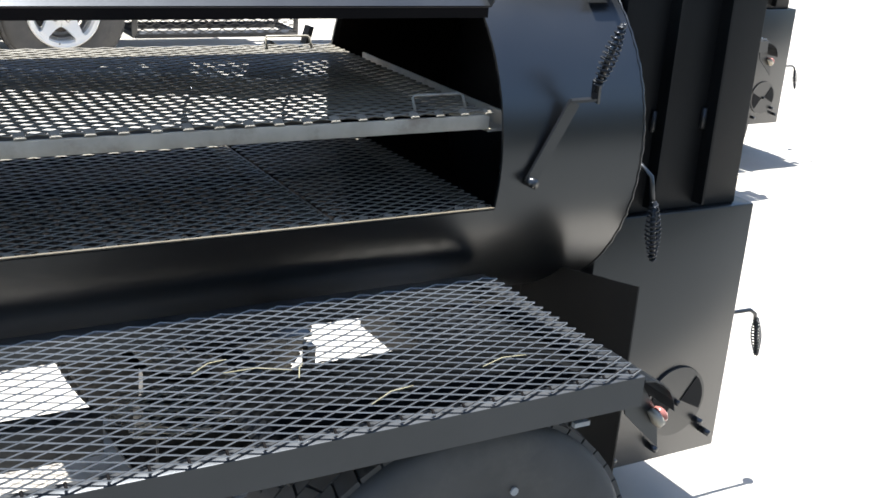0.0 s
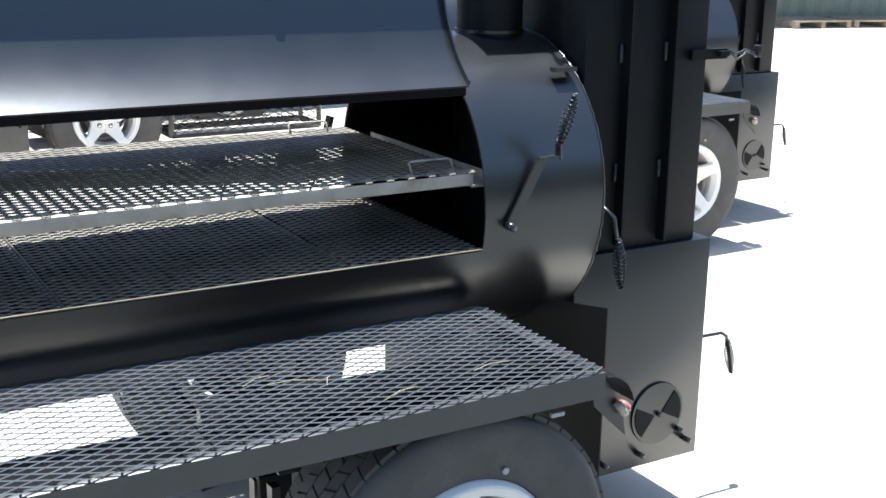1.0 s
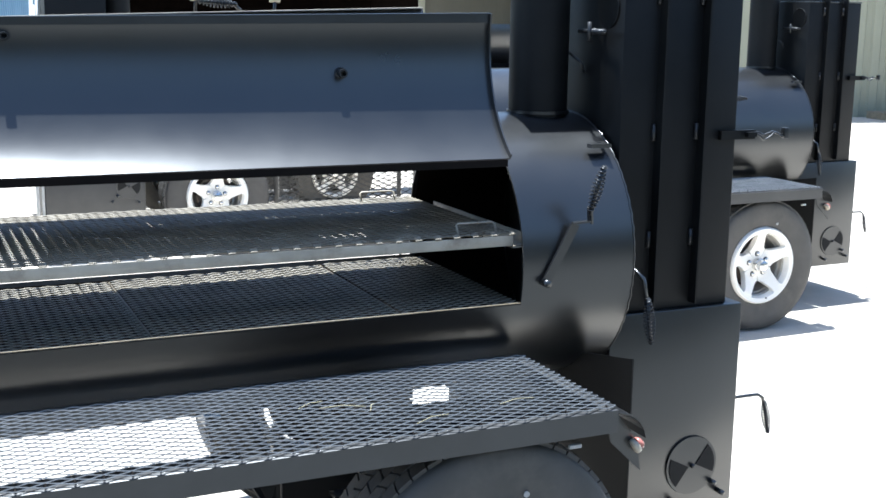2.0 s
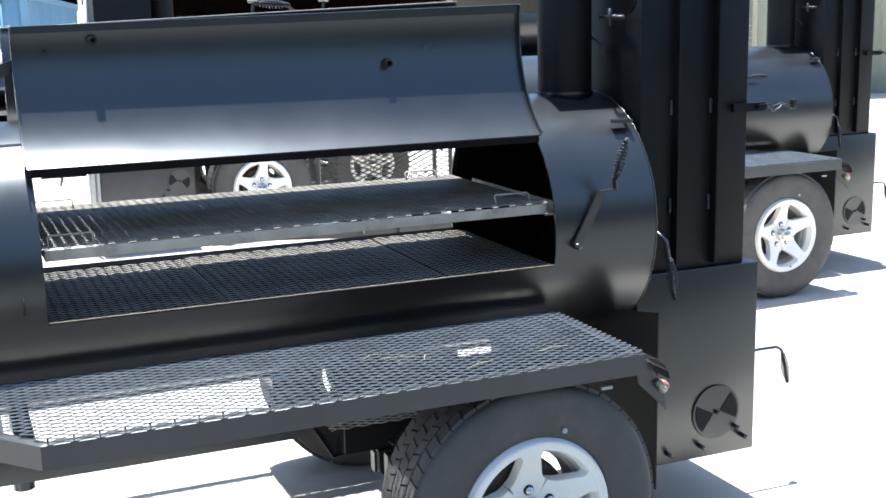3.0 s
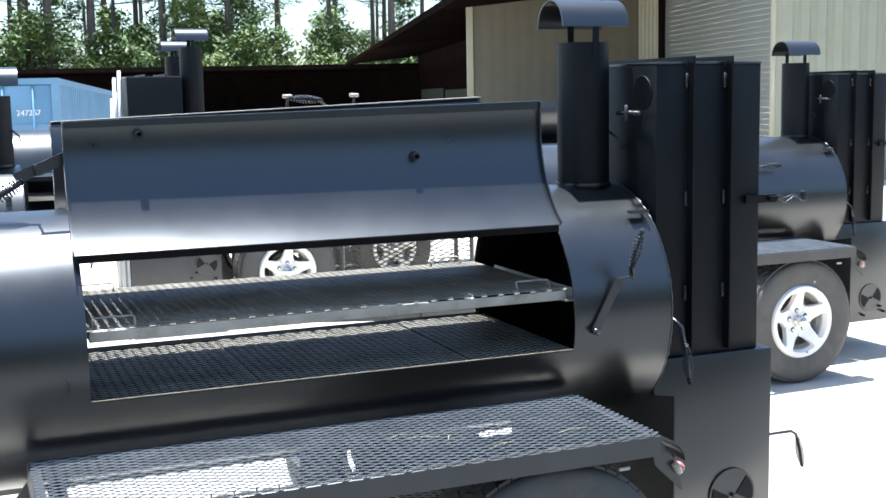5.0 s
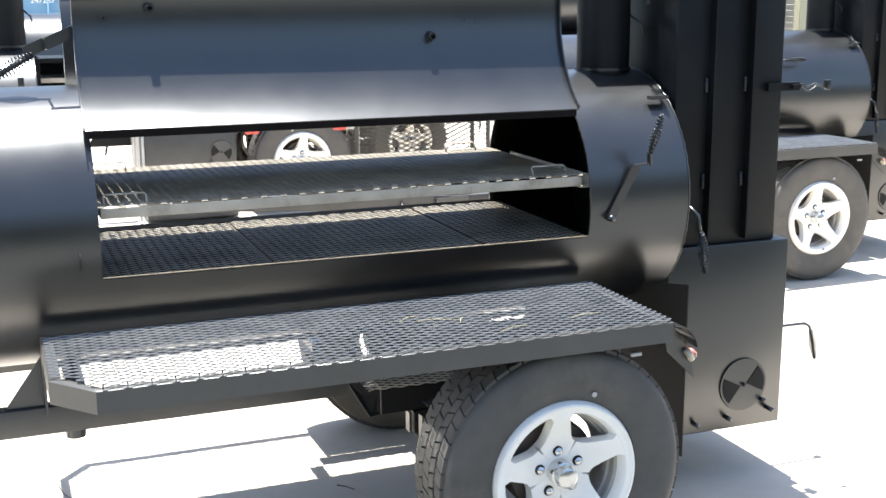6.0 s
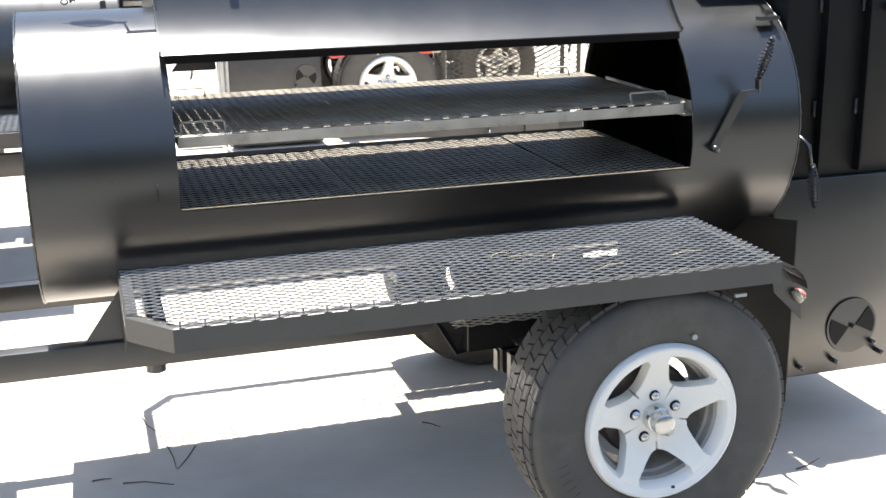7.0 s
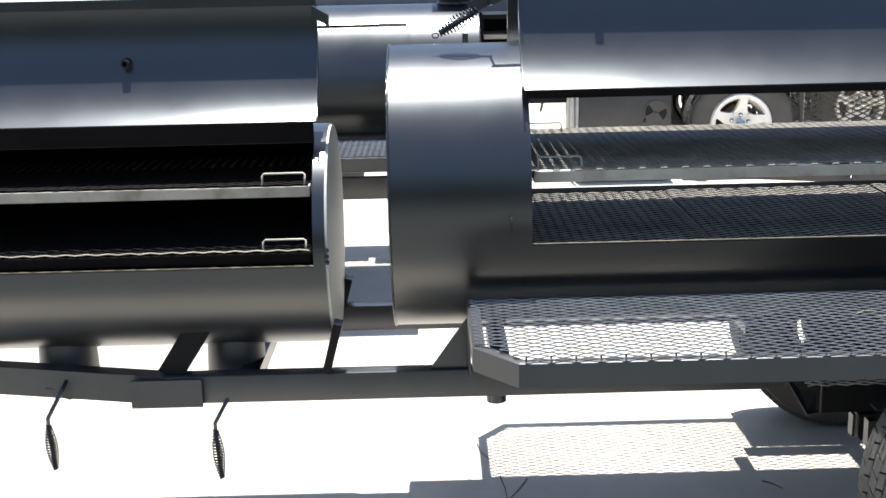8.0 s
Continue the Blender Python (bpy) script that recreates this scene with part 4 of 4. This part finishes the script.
        for q, (dy, dz) in enumerate(((0.0, 0.016), (-0.002, 0.0), (0.001, -0.014))):
            lump = lathe(bmesh.new(), ((-0.007, 0.0), (-0.004, 0.006), (0.004, 0.006), (0.008, 0.0)), (SX1 + 0.004, SCY - SR + 0.001 + dy, 0.840 + dz), 10)
            part("weld_lump", lump, SPRING, tr, "rough weld lump on the rim")
    return tr


main_trailer = smoker_trailer("long black offset smoker trailer with open barrel doors", "parked smoker trailers", pan=True)

# ---- ground ----
gb = bmesh.new()
GN = 60
xs = [-60 + 140 * i / GN for i in range(GN + 1)]
ys = [-30, -10, 0, 2, 4, 5.4, 6.0, 6.6, 8.6, 9.2, 10] + [11 + i for i in range(12)] + [25 + 3.0 * i for i in range(GN - 22)]
def fall(x, y):
    a = min(1.0, max(0.0, (y - 11.0) / 10.0))
    b = min(1.0, max(0.0, (9.0 - x) / 5.0))
    r = min(1.0, max(0.0, (y - 5.4) / 1.2)) * min(1.0, max(0.0, (9.2 - y) / 0.6)) * b
    return 0.08 * r - 0.9 * a * a * (3 - 2 * a) * b * b * (3 - 2 * b)
grid = [[gb.verts.new((x, y, fall(x, y))) for x in xs] for y in ys]
for j in range(GN):
    for i in range(GN):
        gb.faces.new((grid[j][i], grid[j][i + 1], grid[j + 1][i + 1], grid[j + 1][i]))
ground = part("ground", gb, CONCRETE)
tagged(ground, "pale sunlit concrete yard, dusty and lightly stained", "ground", kind="structure")

# Darker ground out of view, added to dim reflections in the black paint.
near_ground = part("road", boxes((-60, 80, -29.9, 1.38, 0.0, 0.004)), DIM_GROUND)
tagged(near_ground, "darker grey ground on the near side, added to dim reflections", "road", kind="structure")

# ---- loose racks in the nearest trailer ----
# Strand edges of the upper rack take a darker steel for shade.
cooking_rack(0.022, 1.345, 1.925, 2.588, 1.042, ((0.085, 1.945), (0.10, 2.52), (1.262, 1.96), (1.225, 2.54)),
             "bare steel sliding cooking rack with expanded metal and wire loops", "cooking racks", tilt=17.0, w=0.0034, t=0.0020, edge=GRATE_DARK)
# Lower grates: near-black strand edges carry the shade under the rack.
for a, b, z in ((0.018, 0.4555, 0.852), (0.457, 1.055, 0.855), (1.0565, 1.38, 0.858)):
    cooking_rack(a, b, 1.928, 2.585, z, (), "steel lower cooking grate of expanded metal, strand edges darkened for shade", "cooking grates", GRATE_DARK, GRATE, 16.0, w=0.0034, t=0.0020, edge=NEAR_BLACK)
# Extra row in paler steel, coloured as the sun lights the rack front.
sunlit_row = thing("grate_edge", (-1.0, 1.97, 0.848), "front strand of the small lower rack, sunlight put into its pale colour", "rack edge", "small barrel racks")
expanded("expanded_metal", GRATE, sunlit_row, SX0 + 0.072, -0.52, 1.964, 1.984, 0.856, w=0.004, tilt=20.0)
# The shade inside the small barrel is put into the rack colour.
for z, y, fm in ((1.003, 2.02, STEEL), (0.848, 1.972, NEAR_BLACK)):
    cooking_rack(SX0 + 0.07, -0.518, y, 2 * SCY - y, z, ((-0.582, y + 0.006),), "steel rack with a wire loop in the small barrel, darkened for shade", "small barrel racks", fm,
                 NEAR_BLACK, tips=0.0)

# ---- the other trailers of the row ----
O = Vector((0.6, CY, 0.0))
shut = smoker_trailer("black smoker trailer with its barrel door shut", "parked smoker trailers", closed=True, small=False, hub=(1.035, HUB[1], HUB[2]))
shut.matrix_world = pose(O.x + 2.908, O.y + 2.604, 0, 0, 0, 1.0)
turned = smoker_trailer("black smoker trailer turned about, with a firewood basket", "parked smoker trailers", closed=True, basket=True, stack=1.90)
turned.matrix_world = pose(2.91 - O.x, 9.82 - O.y, 0.08, 0, 0, 180)
plain = smoker_trailer("black smoker trailer with a shut door and no firebox", "parked smoker trailers", closed=True, handles=False, small=False, fire=False,
                       hub=(0.15, HUB[1], HUB[2]), stack=1.64)
# black shelf unit and brace at the open end of that trailer
px, py = BX1 + 0.008, CY
unit = part("shelf_unit", boxes((px + 0.02, px + 0.32, py + 0.141, py + 0.15, 0.95, 1.27)), MATTE, plain, "black steel shelf unit")
for x in (px, px + 0.32):
    for y in (py - 0.13, py + 0.13):
        part("shelf_upright", boxes((x, x + 0.02, y - 0.01, y + 0.01, 0.95, 1.27)), MATTE, unit)
for z in (0.98, 1.07, 1.16, 1.25):
    part("shelf_board", boxes((px + 0.021, px + 0.319, py - 0.14, py + 0.14, z, z + 0.02)), STEEL if z < 1.2 else MATTE, unit)
plain.matrix_world = pose(O.x - 1.67, 4.80, 0)
copy_thing(plain, pose(-0.46, 8.8, 0.08, 0, 0, 180))
behind = smoker_trailer("black smoker trailer behind the turned one, its wheel set forward", "parked smoker trailers", closed=True, basket=True, hub=(-0.16, HUB[1], HUB[2]), stack=2.04)
behind.matrix_world = pose(2.50, 9.40, -0.06, 0, 0, 180)

# ---- the metal building and its lean-to ----
K = Vector((12.7, 15.67, 0.0))
E1 = Vector((0.966, -0.259, 0.0))
E2 = Vector((0.259, 0.966, 0.0))
X, Y, Z = Vector((1, 0, 0)), Vector((0, 1, 0)), Vector((0, 0, 1))


def ribbed(name, origin, along, length, z0, z1, mat, label, out, pitch=0.30, depth=0.035):
    """A wall of ribbed sheet metal with real ribs, 0.12 m thick."""
    bm = bmesh.new()
    line = []
    s = 0.0
    while s < length:
        for f, d in ((0.0, 0.0), (0.30, 0.0), (0.42, depth), (0.88, depth)):
            if s + f * pitch <= length:
                line.append((s + f * pitch, d))
        s += pitch
    line.append((length, 0.0))
    front = [[bm.verts.new(origin + along * a + out * d + Vector((0, 0, z))) for a, d in line] for z in (z0, z1)]
    back = [[bm.verts.new(origin + along * a - out * 0.12 + Vector((0, 0, z))) for a in (0.0, length)] for z in (z0, z1)]
    for i in range(len(line) - 1):
        bm.faces.new((front[0][i], front[0][i + 1], front[1][i + 1], front[1][i]))
    bm.faces.new((back[0][0], back[1][0], back[1][1], back[0][1]))
    bm.faces.new((front[0][0], front[1][0], back[1][0], back[0][0]))
    bm.faces.new((front[0][-1], back[0][1], back[1][1], front[1][-1]))
    bm.faces.new(front[1] + [back[1][1], back[1][0]])
    bmesh.ops.recalc_face_normals(bm, faces=bm.faces[:])
    return tagged(part(name, bm, mat, smooth=False), label, "wall", kind="structure")


ribbed("wall_south", K, E1, 22.0, -0.1, 6.0, BEIGE, "beige ribbed sheet-metal wall of the workshop", -E2)
ribbed("wall_west", K + E2 * 6.4, E2, 1.7, -0.6, 6.0, CREAM, "cream sheet-metal wall beside the shutter", -E1)
Q = K + E2 * 8.1
ribbed("wall_end", Q - E1 * 4.1, E1, 4.1, -1.0, 6.0, TAN, "ribbed end wall under the lean-to roof, its shade put into the tan", -E2, 0.30, 0.003)


def obox(bm, o, a, b, s0, s1, d0, d1, z0, z1):
    """A box laid along the unit ways a and b from o."""
    vs = [bm.verts.new(o + a * s + b * d + Vector((0, 0, z))) for z in (z0, z1) for s, d in ((s0, d0), (s1, d0), (s1, d1), (s0, d1))]
    fs = [bm.faces.new([vs[i] for i in f]) for f in ((0, 1, 2, 3), (7, 6, 5, 4), (0, 4, 5, 1), (1, 5, 6, 2), (2, 6, 7, 3), (3, 7, 4, 0))]
    bmesh.ops.recalc_face_normals(bm, faces=fs)
    return bm


edge = part("wall_end_trim", obox(bmesh.new(), Q - E1 * 4.1, -E2, E1, 0.02, 0.06, -0.03, 0.12, -1.0, 6.0), CREAM)
tagged(edge, "pale corner trim of the tan end wall", "trim", kind="structure")
trim = part("trim", obox(bmesh.new(), K, E2, -E1, 0.02, 0.13, -0.1, 0.05, 0.0, 6.0), CREAM)
tagged(trim, "pale corner trim of the workshop", "trim", kind="structure")
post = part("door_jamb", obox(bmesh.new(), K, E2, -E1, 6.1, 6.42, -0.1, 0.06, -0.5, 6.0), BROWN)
tagged(post, "dark steel jamb of the roller shutter", "jamb", kind="structure")
shut_door = thing("door_1", K + E2 * 3.3, "pale grey roller shutter, closed", "door", kind="structure")
zz = -0.2
slat_mesh = None
while zz < 5.2:
    if slat_mesh is None:
        sb = bmesh.new()
        prof = ((0.0, 0.0), (0.02, 0.002), (0.05, 0.003), (0.08, 0.002), (0.098, 0.0))
        a = [sb.verts.new(E2 * 0.16 - E1 * d + Vector((0, 0, z)) - E2 * 3.3) for z, d in prof]
        b = [sb.verts.new(E2 * 6.1 - E1 * d + Vector((0, 0, z)) - E2 * 3.3) for z, d in prof]
        for i in range(4):
            sb.faces.new((a[i], b[i], b[i + 1], a[i + 1]))
        ob = part("slat", sb, SHUTTER, None)
        slat_mesh = ob.data
        ob.parent = shut_door
    else:
        ob = new("slat", slat_mesh)
        ob.parent = shut_door
    ob.location = (0, 0, zz)
    zz += 0.1
roofm = part("roof", obox(bmesh.new(), K - E1 * 0.4 - E2 * 0.4, E1, E2, 0, 22.8, 0, 18, 6.0, 6.15), BEIGE)
tagged(roofm, "flat sheet roof of the workshop", "roof", kind="structure")

# the lean-to along the workshop, seen from below, and a low dark shed closing the yard far behind
P = K - E1 * 4.75 + E2 * 1.6
lean = thing("lean_to", P + E1 * 2.4 + E2 * 25, "dark timber lean-to roof along the workshop", "lean-to")


def lean_part(name, bm, mat, label=""):
    return part(name, bm, mat, lean, label)


EZ = 3.66
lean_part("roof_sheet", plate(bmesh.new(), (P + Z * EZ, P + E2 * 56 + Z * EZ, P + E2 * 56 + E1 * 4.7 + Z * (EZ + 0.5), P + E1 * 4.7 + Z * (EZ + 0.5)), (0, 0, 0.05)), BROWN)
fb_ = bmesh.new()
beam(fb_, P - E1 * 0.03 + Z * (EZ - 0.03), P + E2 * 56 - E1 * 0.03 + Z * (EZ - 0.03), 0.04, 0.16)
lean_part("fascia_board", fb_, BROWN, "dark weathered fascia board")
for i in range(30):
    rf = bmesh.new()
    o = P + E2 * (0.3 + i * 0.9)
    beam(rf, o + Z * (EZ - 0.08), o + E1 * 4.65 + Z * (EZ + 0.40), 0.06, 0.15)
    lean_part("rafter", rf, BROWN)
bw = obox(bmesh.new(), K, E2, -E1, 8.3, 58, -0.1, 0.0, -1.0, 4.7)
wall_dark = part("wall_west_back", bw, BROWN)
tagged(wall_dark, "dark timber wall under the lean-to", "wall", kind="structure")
lean_part("leaning_panel", obox(bmesh.new(), K, E2, -E1, 30, 44, 0.004, 0.06, -0.9, 1.9), HEDGE, "dull sheet panels against the wall")
lean_part("leaning_panel", obox(bmesh.new(), K, E2, -E1, 45, 56, 0.004, 0.06, -0.9, 2.0), HEDGE, "dull sheet panels against the wall")

FAR = P + E2 * 56
shed = thing("open_shed", FAR - E1 * 12, "low dark open-fronted shed across the yard", "shed")
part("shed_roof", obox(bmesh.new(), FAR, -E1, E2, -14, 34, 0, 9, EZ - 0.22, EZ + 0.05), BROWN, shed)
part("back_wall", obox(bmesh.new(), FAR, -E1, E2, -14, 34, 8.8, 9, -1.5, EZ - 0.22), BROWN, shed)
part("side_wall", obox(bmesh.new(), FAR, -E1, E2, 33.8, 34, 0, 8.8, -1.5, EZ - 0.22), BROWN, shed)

# ---- shipping container ----
cont = thing("shipping_container", (0, 0, 0), "sky-blue ribbed steel shipping container", "shipping container")
CW, CL, CH = 2.44, 12.19, 2.6


def corrugated(o, a, out, length, h):
    bm = bmesh.new()
    line = []
    s = 0.0
    while s < length:
        for f, d in ((0, 0.0), (0.07, 0.0), (0.11, -0.036), (0.18, -0.036)):
            if s + f < length:
                line.append((s + f, d))
        s += 0.22
    line.append((length, 0.0))
    rows = [[bm.verts.new(o + a * q + out * d + Vector((0, 0, z))) for q, d in line] for z in (0.12, h - 0.1)]
    for i in range(len(line) - 1):
        bm.faces.new((rows[0][i], rows[0][i + 1], rows[1][i + 1], rows[1][i]))
    bmesh.ops.recalc_face_normals(bm, faces=bm.faces[:])
    return bm


part("side_panel", corrugated(Vector((0, 0.1, 0)), Y, X, CL - 0.2, CH), BLUE, cont, smooth=False)
part("side_panel", corrugated(Vector((-CW, 0.1, 0)), Y, -X, CL - 0.2, CH), BLUE, cont, smooth=False)
fr = bmesh.new()
for x in (-CW - 0.02, -0.10):
    for y in (0.0, CL - 0.12):
        box(fr, x, x + 0.12, y, y + 0.12, 0, CH)
for x in (-CW - 0.02, -0.10):
    box(fr, x, x + 0.12, 0.12, CL - 0.12, CH - 0.11, CH)
    box(fr, x, x + 0.12, 0.12, CL - 0.12, 0, 0.14)
for y in (0.0, CL - 0.12):
    box(fr, -CW + 0.10, -0.10, y, y + 0.12, CH - 0.11, CH)
    box(fr, -CW + 0.10, -0.10, y, y + 0.12, 0, 0.14)
part("corner_frame", fr, BLUE, cont)
part("container_roof", boxes((-CW + 0.1, -0.1, 0.12, CL - 0.12, CH - 0.05, CH - 0.02)), BLUE, cont)
part("container_floor", boxes((-CW + 0.1, -0.1, 0.12, CL - 0.12, 0.05, 0.1)), BROWN, cont)
part("end_wall", boxes((-CW + 0.1, -0.1, CL - 0.08, CL - 0.05, 0.14, CH - 0.11)), BLUE, cont)
for i in range(2):
    a = -CW + 0.105 + i * (CW - 0.2) / 2
    dr = part("container_door", boxes((a, a + (CW - 0.2) / 2 - 0.01, 0.05, 0.09, 0.15, CH - 0.12), bevel=0.008), BLUE, cont)
    for k in (0.25, 0.72):
        part("locking_bar", rod(((a + k * 1.1, 0.03, 0.16), (a + k * 1.1, 0.03, CH - 0.13)), 0.02, 8), BLUE, dr)
    for k in (0.6, 1.15, 1.7):
        part("door_rib", boxes((a + 0.06, a + 1.02, 0.04, 0.05, k, k + 0.10)), BLUE, dr)
digits = bpy.data.curves.new("serial_digits", "FONT")
digits.body = "247267"
digits.size = 0.14
digits.extrude = 0.002
shape = bpy.data.objects.new("serial_digits", digits)
mark = new("serial_digits", bpy.data.meshes.new_from_object(shape))
bpy.data.objects.remove(shape)
mark.data.materials.clear()
mark.data.materials.append(WHITE)
mark.parent = cont
mark.matrix_local = pose(-0.72, 0.033, 1.95, 90, 0, 0)
tagged(mark, "white painted digits")
cont.matrix_world = pose(1.40, 21.0, -0.56, -1.5, 0, -14.0)

# ---- timber lying along the wall ----
for i, (s, w, turn) in enumerate(((3.0, 1.1, 4), (4.3, 1.2, -6), (5.7, 1.0, 9), (7.4, 1.3, 0))):
    pl = thing("pallet", K + E1 * s - E2 * 0.75, "weathered timber pallet lying by the wall", "pallet", "pallets by the wall")
    c = pl.location.copy()
    for k in range(6):
        part("deck_board", boxes((c.x - w / 2, c.x + w / 2, c.y - 0.5 + k * 0.19, c.y - 0.37 + k * 0.19, 0.10, 0.122)), PALLET, pl)
    for k in (-0.5, 0.0, 0.5):
        part("bearer", boxes((c.x + k * (w - 0.1) - 0.04, c.x + k * (w - 0.1) + 0.04, c.y - 0.5, c.y + 0.58, 0.0, 0.10)), PALLET, pl)
    pl.rotation_euler = (0, 0, radians(turn - 15))

# ---- trees ----
rng = random.Random(7)


def leaves(bm_rows, centre, spread, n, size):
    """Adds n small leaf blades round centre."""
    verts, faces = bm_rows
    for _ in range(n):
        d = Vector((rng.gauss(0, 1), rng.gauss(0, 1), rng.gauss(0, 0.8)))
        d = d.normalized() * (rng.random() ** 0.45)
        p = centre + Vector((d.x * spread.x, d.y * spread.y, d.z * spread.z))
        q = Euler((rng.uniform(-0.9, 0.9), rng.uniform(-0.9, 0.9), rng.uniform(0, 6.3))).to_matrix()
        s = size * rng.uniform(0.6, 1.3)
        k = len(verts)
        for a, b in ((-1, 0), (0, -0.42), (1, 0), (0, 0.42)):
            verts.append(tuple(p + q @ Vector((a * s, b * s, 0.12 * s * abs(a)))))
        faces.append((k, k + 1, k + 2, k + 3))


def leaf_part(name, rows, mat, parent):
    me = bpy.data.meshes.new(name)
    me.from_pydata(rows[0], [], rows[1])
    me.materials.append(mat)
    ob = new(name, me)
    ob.parent = parent
    return ob


def pine(height, r):
    t = thing("pine_tree", (0, 0, 0), "tall pine with a bare trunk and a high crown", "tree", "pines behind the yard")
    bm = bmesh.new()
    lean = rng.uniform(-0.25, 0.25)
    pts = [(lean * (f ** 2) + 0.05 * math.sin(5 * f), 0.04 * math.sin(7 * f), height * f) for f in (0, 0.02, 0.1, 0.25, 0.4, 0.55, 0.7, 0.85, 1)]
    tube(bm, pts, [r * 1.35, r * 1.12, r, r * 0.93, r * 0.82, r * 0.7, r * 0.52, r * 0.3, 0.03], 12)
    for i in range(9):
        f = 0.5 + 0.05 * i
        a = rng.uniform(0, 6.3)
        l = (1.1 - f) * height * 0.32
        z = height * f
        tube(bm, ((lean * f * f, 0, z), (lean * f * f + l * 0.5 * math.cos(a), l * 0.5 * math.sin(a), z + 0.2), (lean * f * f + l * math.cos(a), l * math.sin(a), z + 0.5)), [0.07, 0.05, 0.02], 6)
    part("trunk", bm, BARK, t)
    rows = ([], [])
    for i in range(34):
        f = rng.uniform(0.5, 1.02)
        a = rng.uniform(0, 6.3)
        l = (1.12 - f) * height * 0.30 * rng.uniform(0.3, 1)
        leaves(rows, Vector((lean * f * f + l * math.cos(a), l * math.sin(a), height * f + 0.4)), Vector((1.0, 1.0, 0.6)), 60, 0.16)
    leaf_part("crown", rows, LEAF, t)
    return t


def sapling(height, mat, clumps=34):
    t = thing("broadleaf_sapling", (0, 0, 0), "leafy broadleaf sapling at the edge of the wood", "tree", "undergrowth of the wood")
    bm = bmesh.new()
    for i in range(4):
        a = rng.uniform(0, 6.3)
        tube(bm, ((0.1 * math.cos(a), 0.1 * math.sin(a), 0), (0.4 * math.cos(a), 0.4 * math.sin(a), height * 0.5), (0.9 * math.cos(a), 0.9 * math.sin(a), height * 0.9)), [0.07, 0.045, 0.015], 7)
    part("trunk", bm, BARK, t)
    rows = ([], [])
    for i in range(clumps):
        f = rng.uniform(0.12, 1.0)
        a = rng.uniform(0, 6.3)
        l = 1.9 * math.sin(math.pi * min(0.95, f * 0.8 + 0.15)) * rng.uniform(0.2, 1)
        leaves(rows, Vector((1.5 * l * math.cos(a), 1.5 * l * math.sin(a), height * f)), Vector((1.25, 1.25, 0.9)), 60, 0.26)
    leaf_part("crown", rows, mat, t)
    return t


pines = [pine(24, 0.30), pine(27, 0.38), pine(22, 0.22), pine(25, 0.27)]
saps = [sapling(7.5, LEAF), sapling(10.0, LEAF), sapling(6.0, LEAF_PALE), sapling(8.6, LEAF), sapling(11.0, LEAF_PALE, 42), sapling(14.0, LEAF, 50)]
for k, p in enumerate(pines):
    p.matrix_world = pose(-2 + 7.5 * k, 102 + 3 * k, -0.9, 0, 0, 70 * k)
for k, p in enumerate(saps):
    p.matrix_world = pose(1 + 4.4 * k, 98 + 0.6 * k, -0.9, 0, 0, 50 * k)
for k in range(54):
    x = -14 + 62 * ((k * 0.618) % 1.0)
    y = 100 + 34 * rng.random()
    if not 0.262 < x / y < 0.300:
        copy_thing(pines[k % 4], pose(x, y, -0.9, 0, 0, rng.uniform(0, 360)))
for k in range(60):
    x = -12 + 58 * ((k * 0.618 + 0.3) % 1.0)
    y = 95 + 12 * rng.random() + (14 if k % 6 > 3 else 0)
    if not 0.255 < x / y < 0.296:
        copy_thing(saps[k % 6], pose(x, y, -0.9 - rng.uniform(0, 2.0), 0, 0, rng.uniform(0, 360)))
for x, y, z in ((30.2, 101.0, -0.9), (27.0, 103.0, -1.9), (32.6, 104.0, -0.9), (25.0, 104.0, -0.9), (28.6, 108.0, -0.9)):
    copy_thing(saps[2], pose(x, y, z, 0, 0, 40 * x))

# ---- an unseen dark wall behind the camera, added to darken reflections ----
back = part("wall_north", boxes((-40, 50, -7.4, -7.0, 0.0, 3.4)), HEDGE)
tagged(back, "unseen dark wall behind the camera, added to darken reflections", "wall", kind="structure")

# ---- straw lying on the near shelf ----
for k, (x, y, a, l) in enumerate(((0.95, 1.52, 20, 0.09), (0.80, 1.66, -15, 0.10), (0.86, 1.64, 60, 0.05), (1.17, 1.56, 8, 0.09), (0.74, 1.70, 25, 0.07))):
    st = thing("straw", (x, y, 0.744), "dry straw blade lying on the mesh shelf", "straw", "straw on the shelf")
    d = Vector((math.cos(radians(a)), math.sin(radians(a)), 0)) * l / 2
    c = Vector((x, y, 0.746))
    part("blade", rod((c - d, c + Vector((0, 0.006, 0.003)), c + d), 0.0009, 5), GRASSY, st)

# ---- twigs on the ground in the shade ----
for pts in (((-0.035, 2.50), (-0.025, 2.42), (-0.022, 2.34)), ((0.045, 2.475), (0.018, 2.41), (-0.020, 2.335)), ((-0.258, 2.337), (-0.23, 2.34), (-0.204, 2.336)),
            ((-0.175, 2.295), (-0.115, 2.285), (-0.038, 2.24)), ((-0.095, 2.748), (-0.085, 2.68), (-0.06, 2.625)), ((0.742, 2.42), (0.765, 2.40), (0.785, 2.365)), ((1.66, 1.76), (1.70, 1.77), (1.762, 1.80))):
    x, y = pts[1]
    tw = thing("twig", (x, y, 0.0), "thin dry twig lying on the concrete", "twig", "twigs on the ground")
    part("stem", rod([(a, b, 0.003) for a, b in pts], [0.0022, 0.0018, 0.001], 5), BARK, tw)
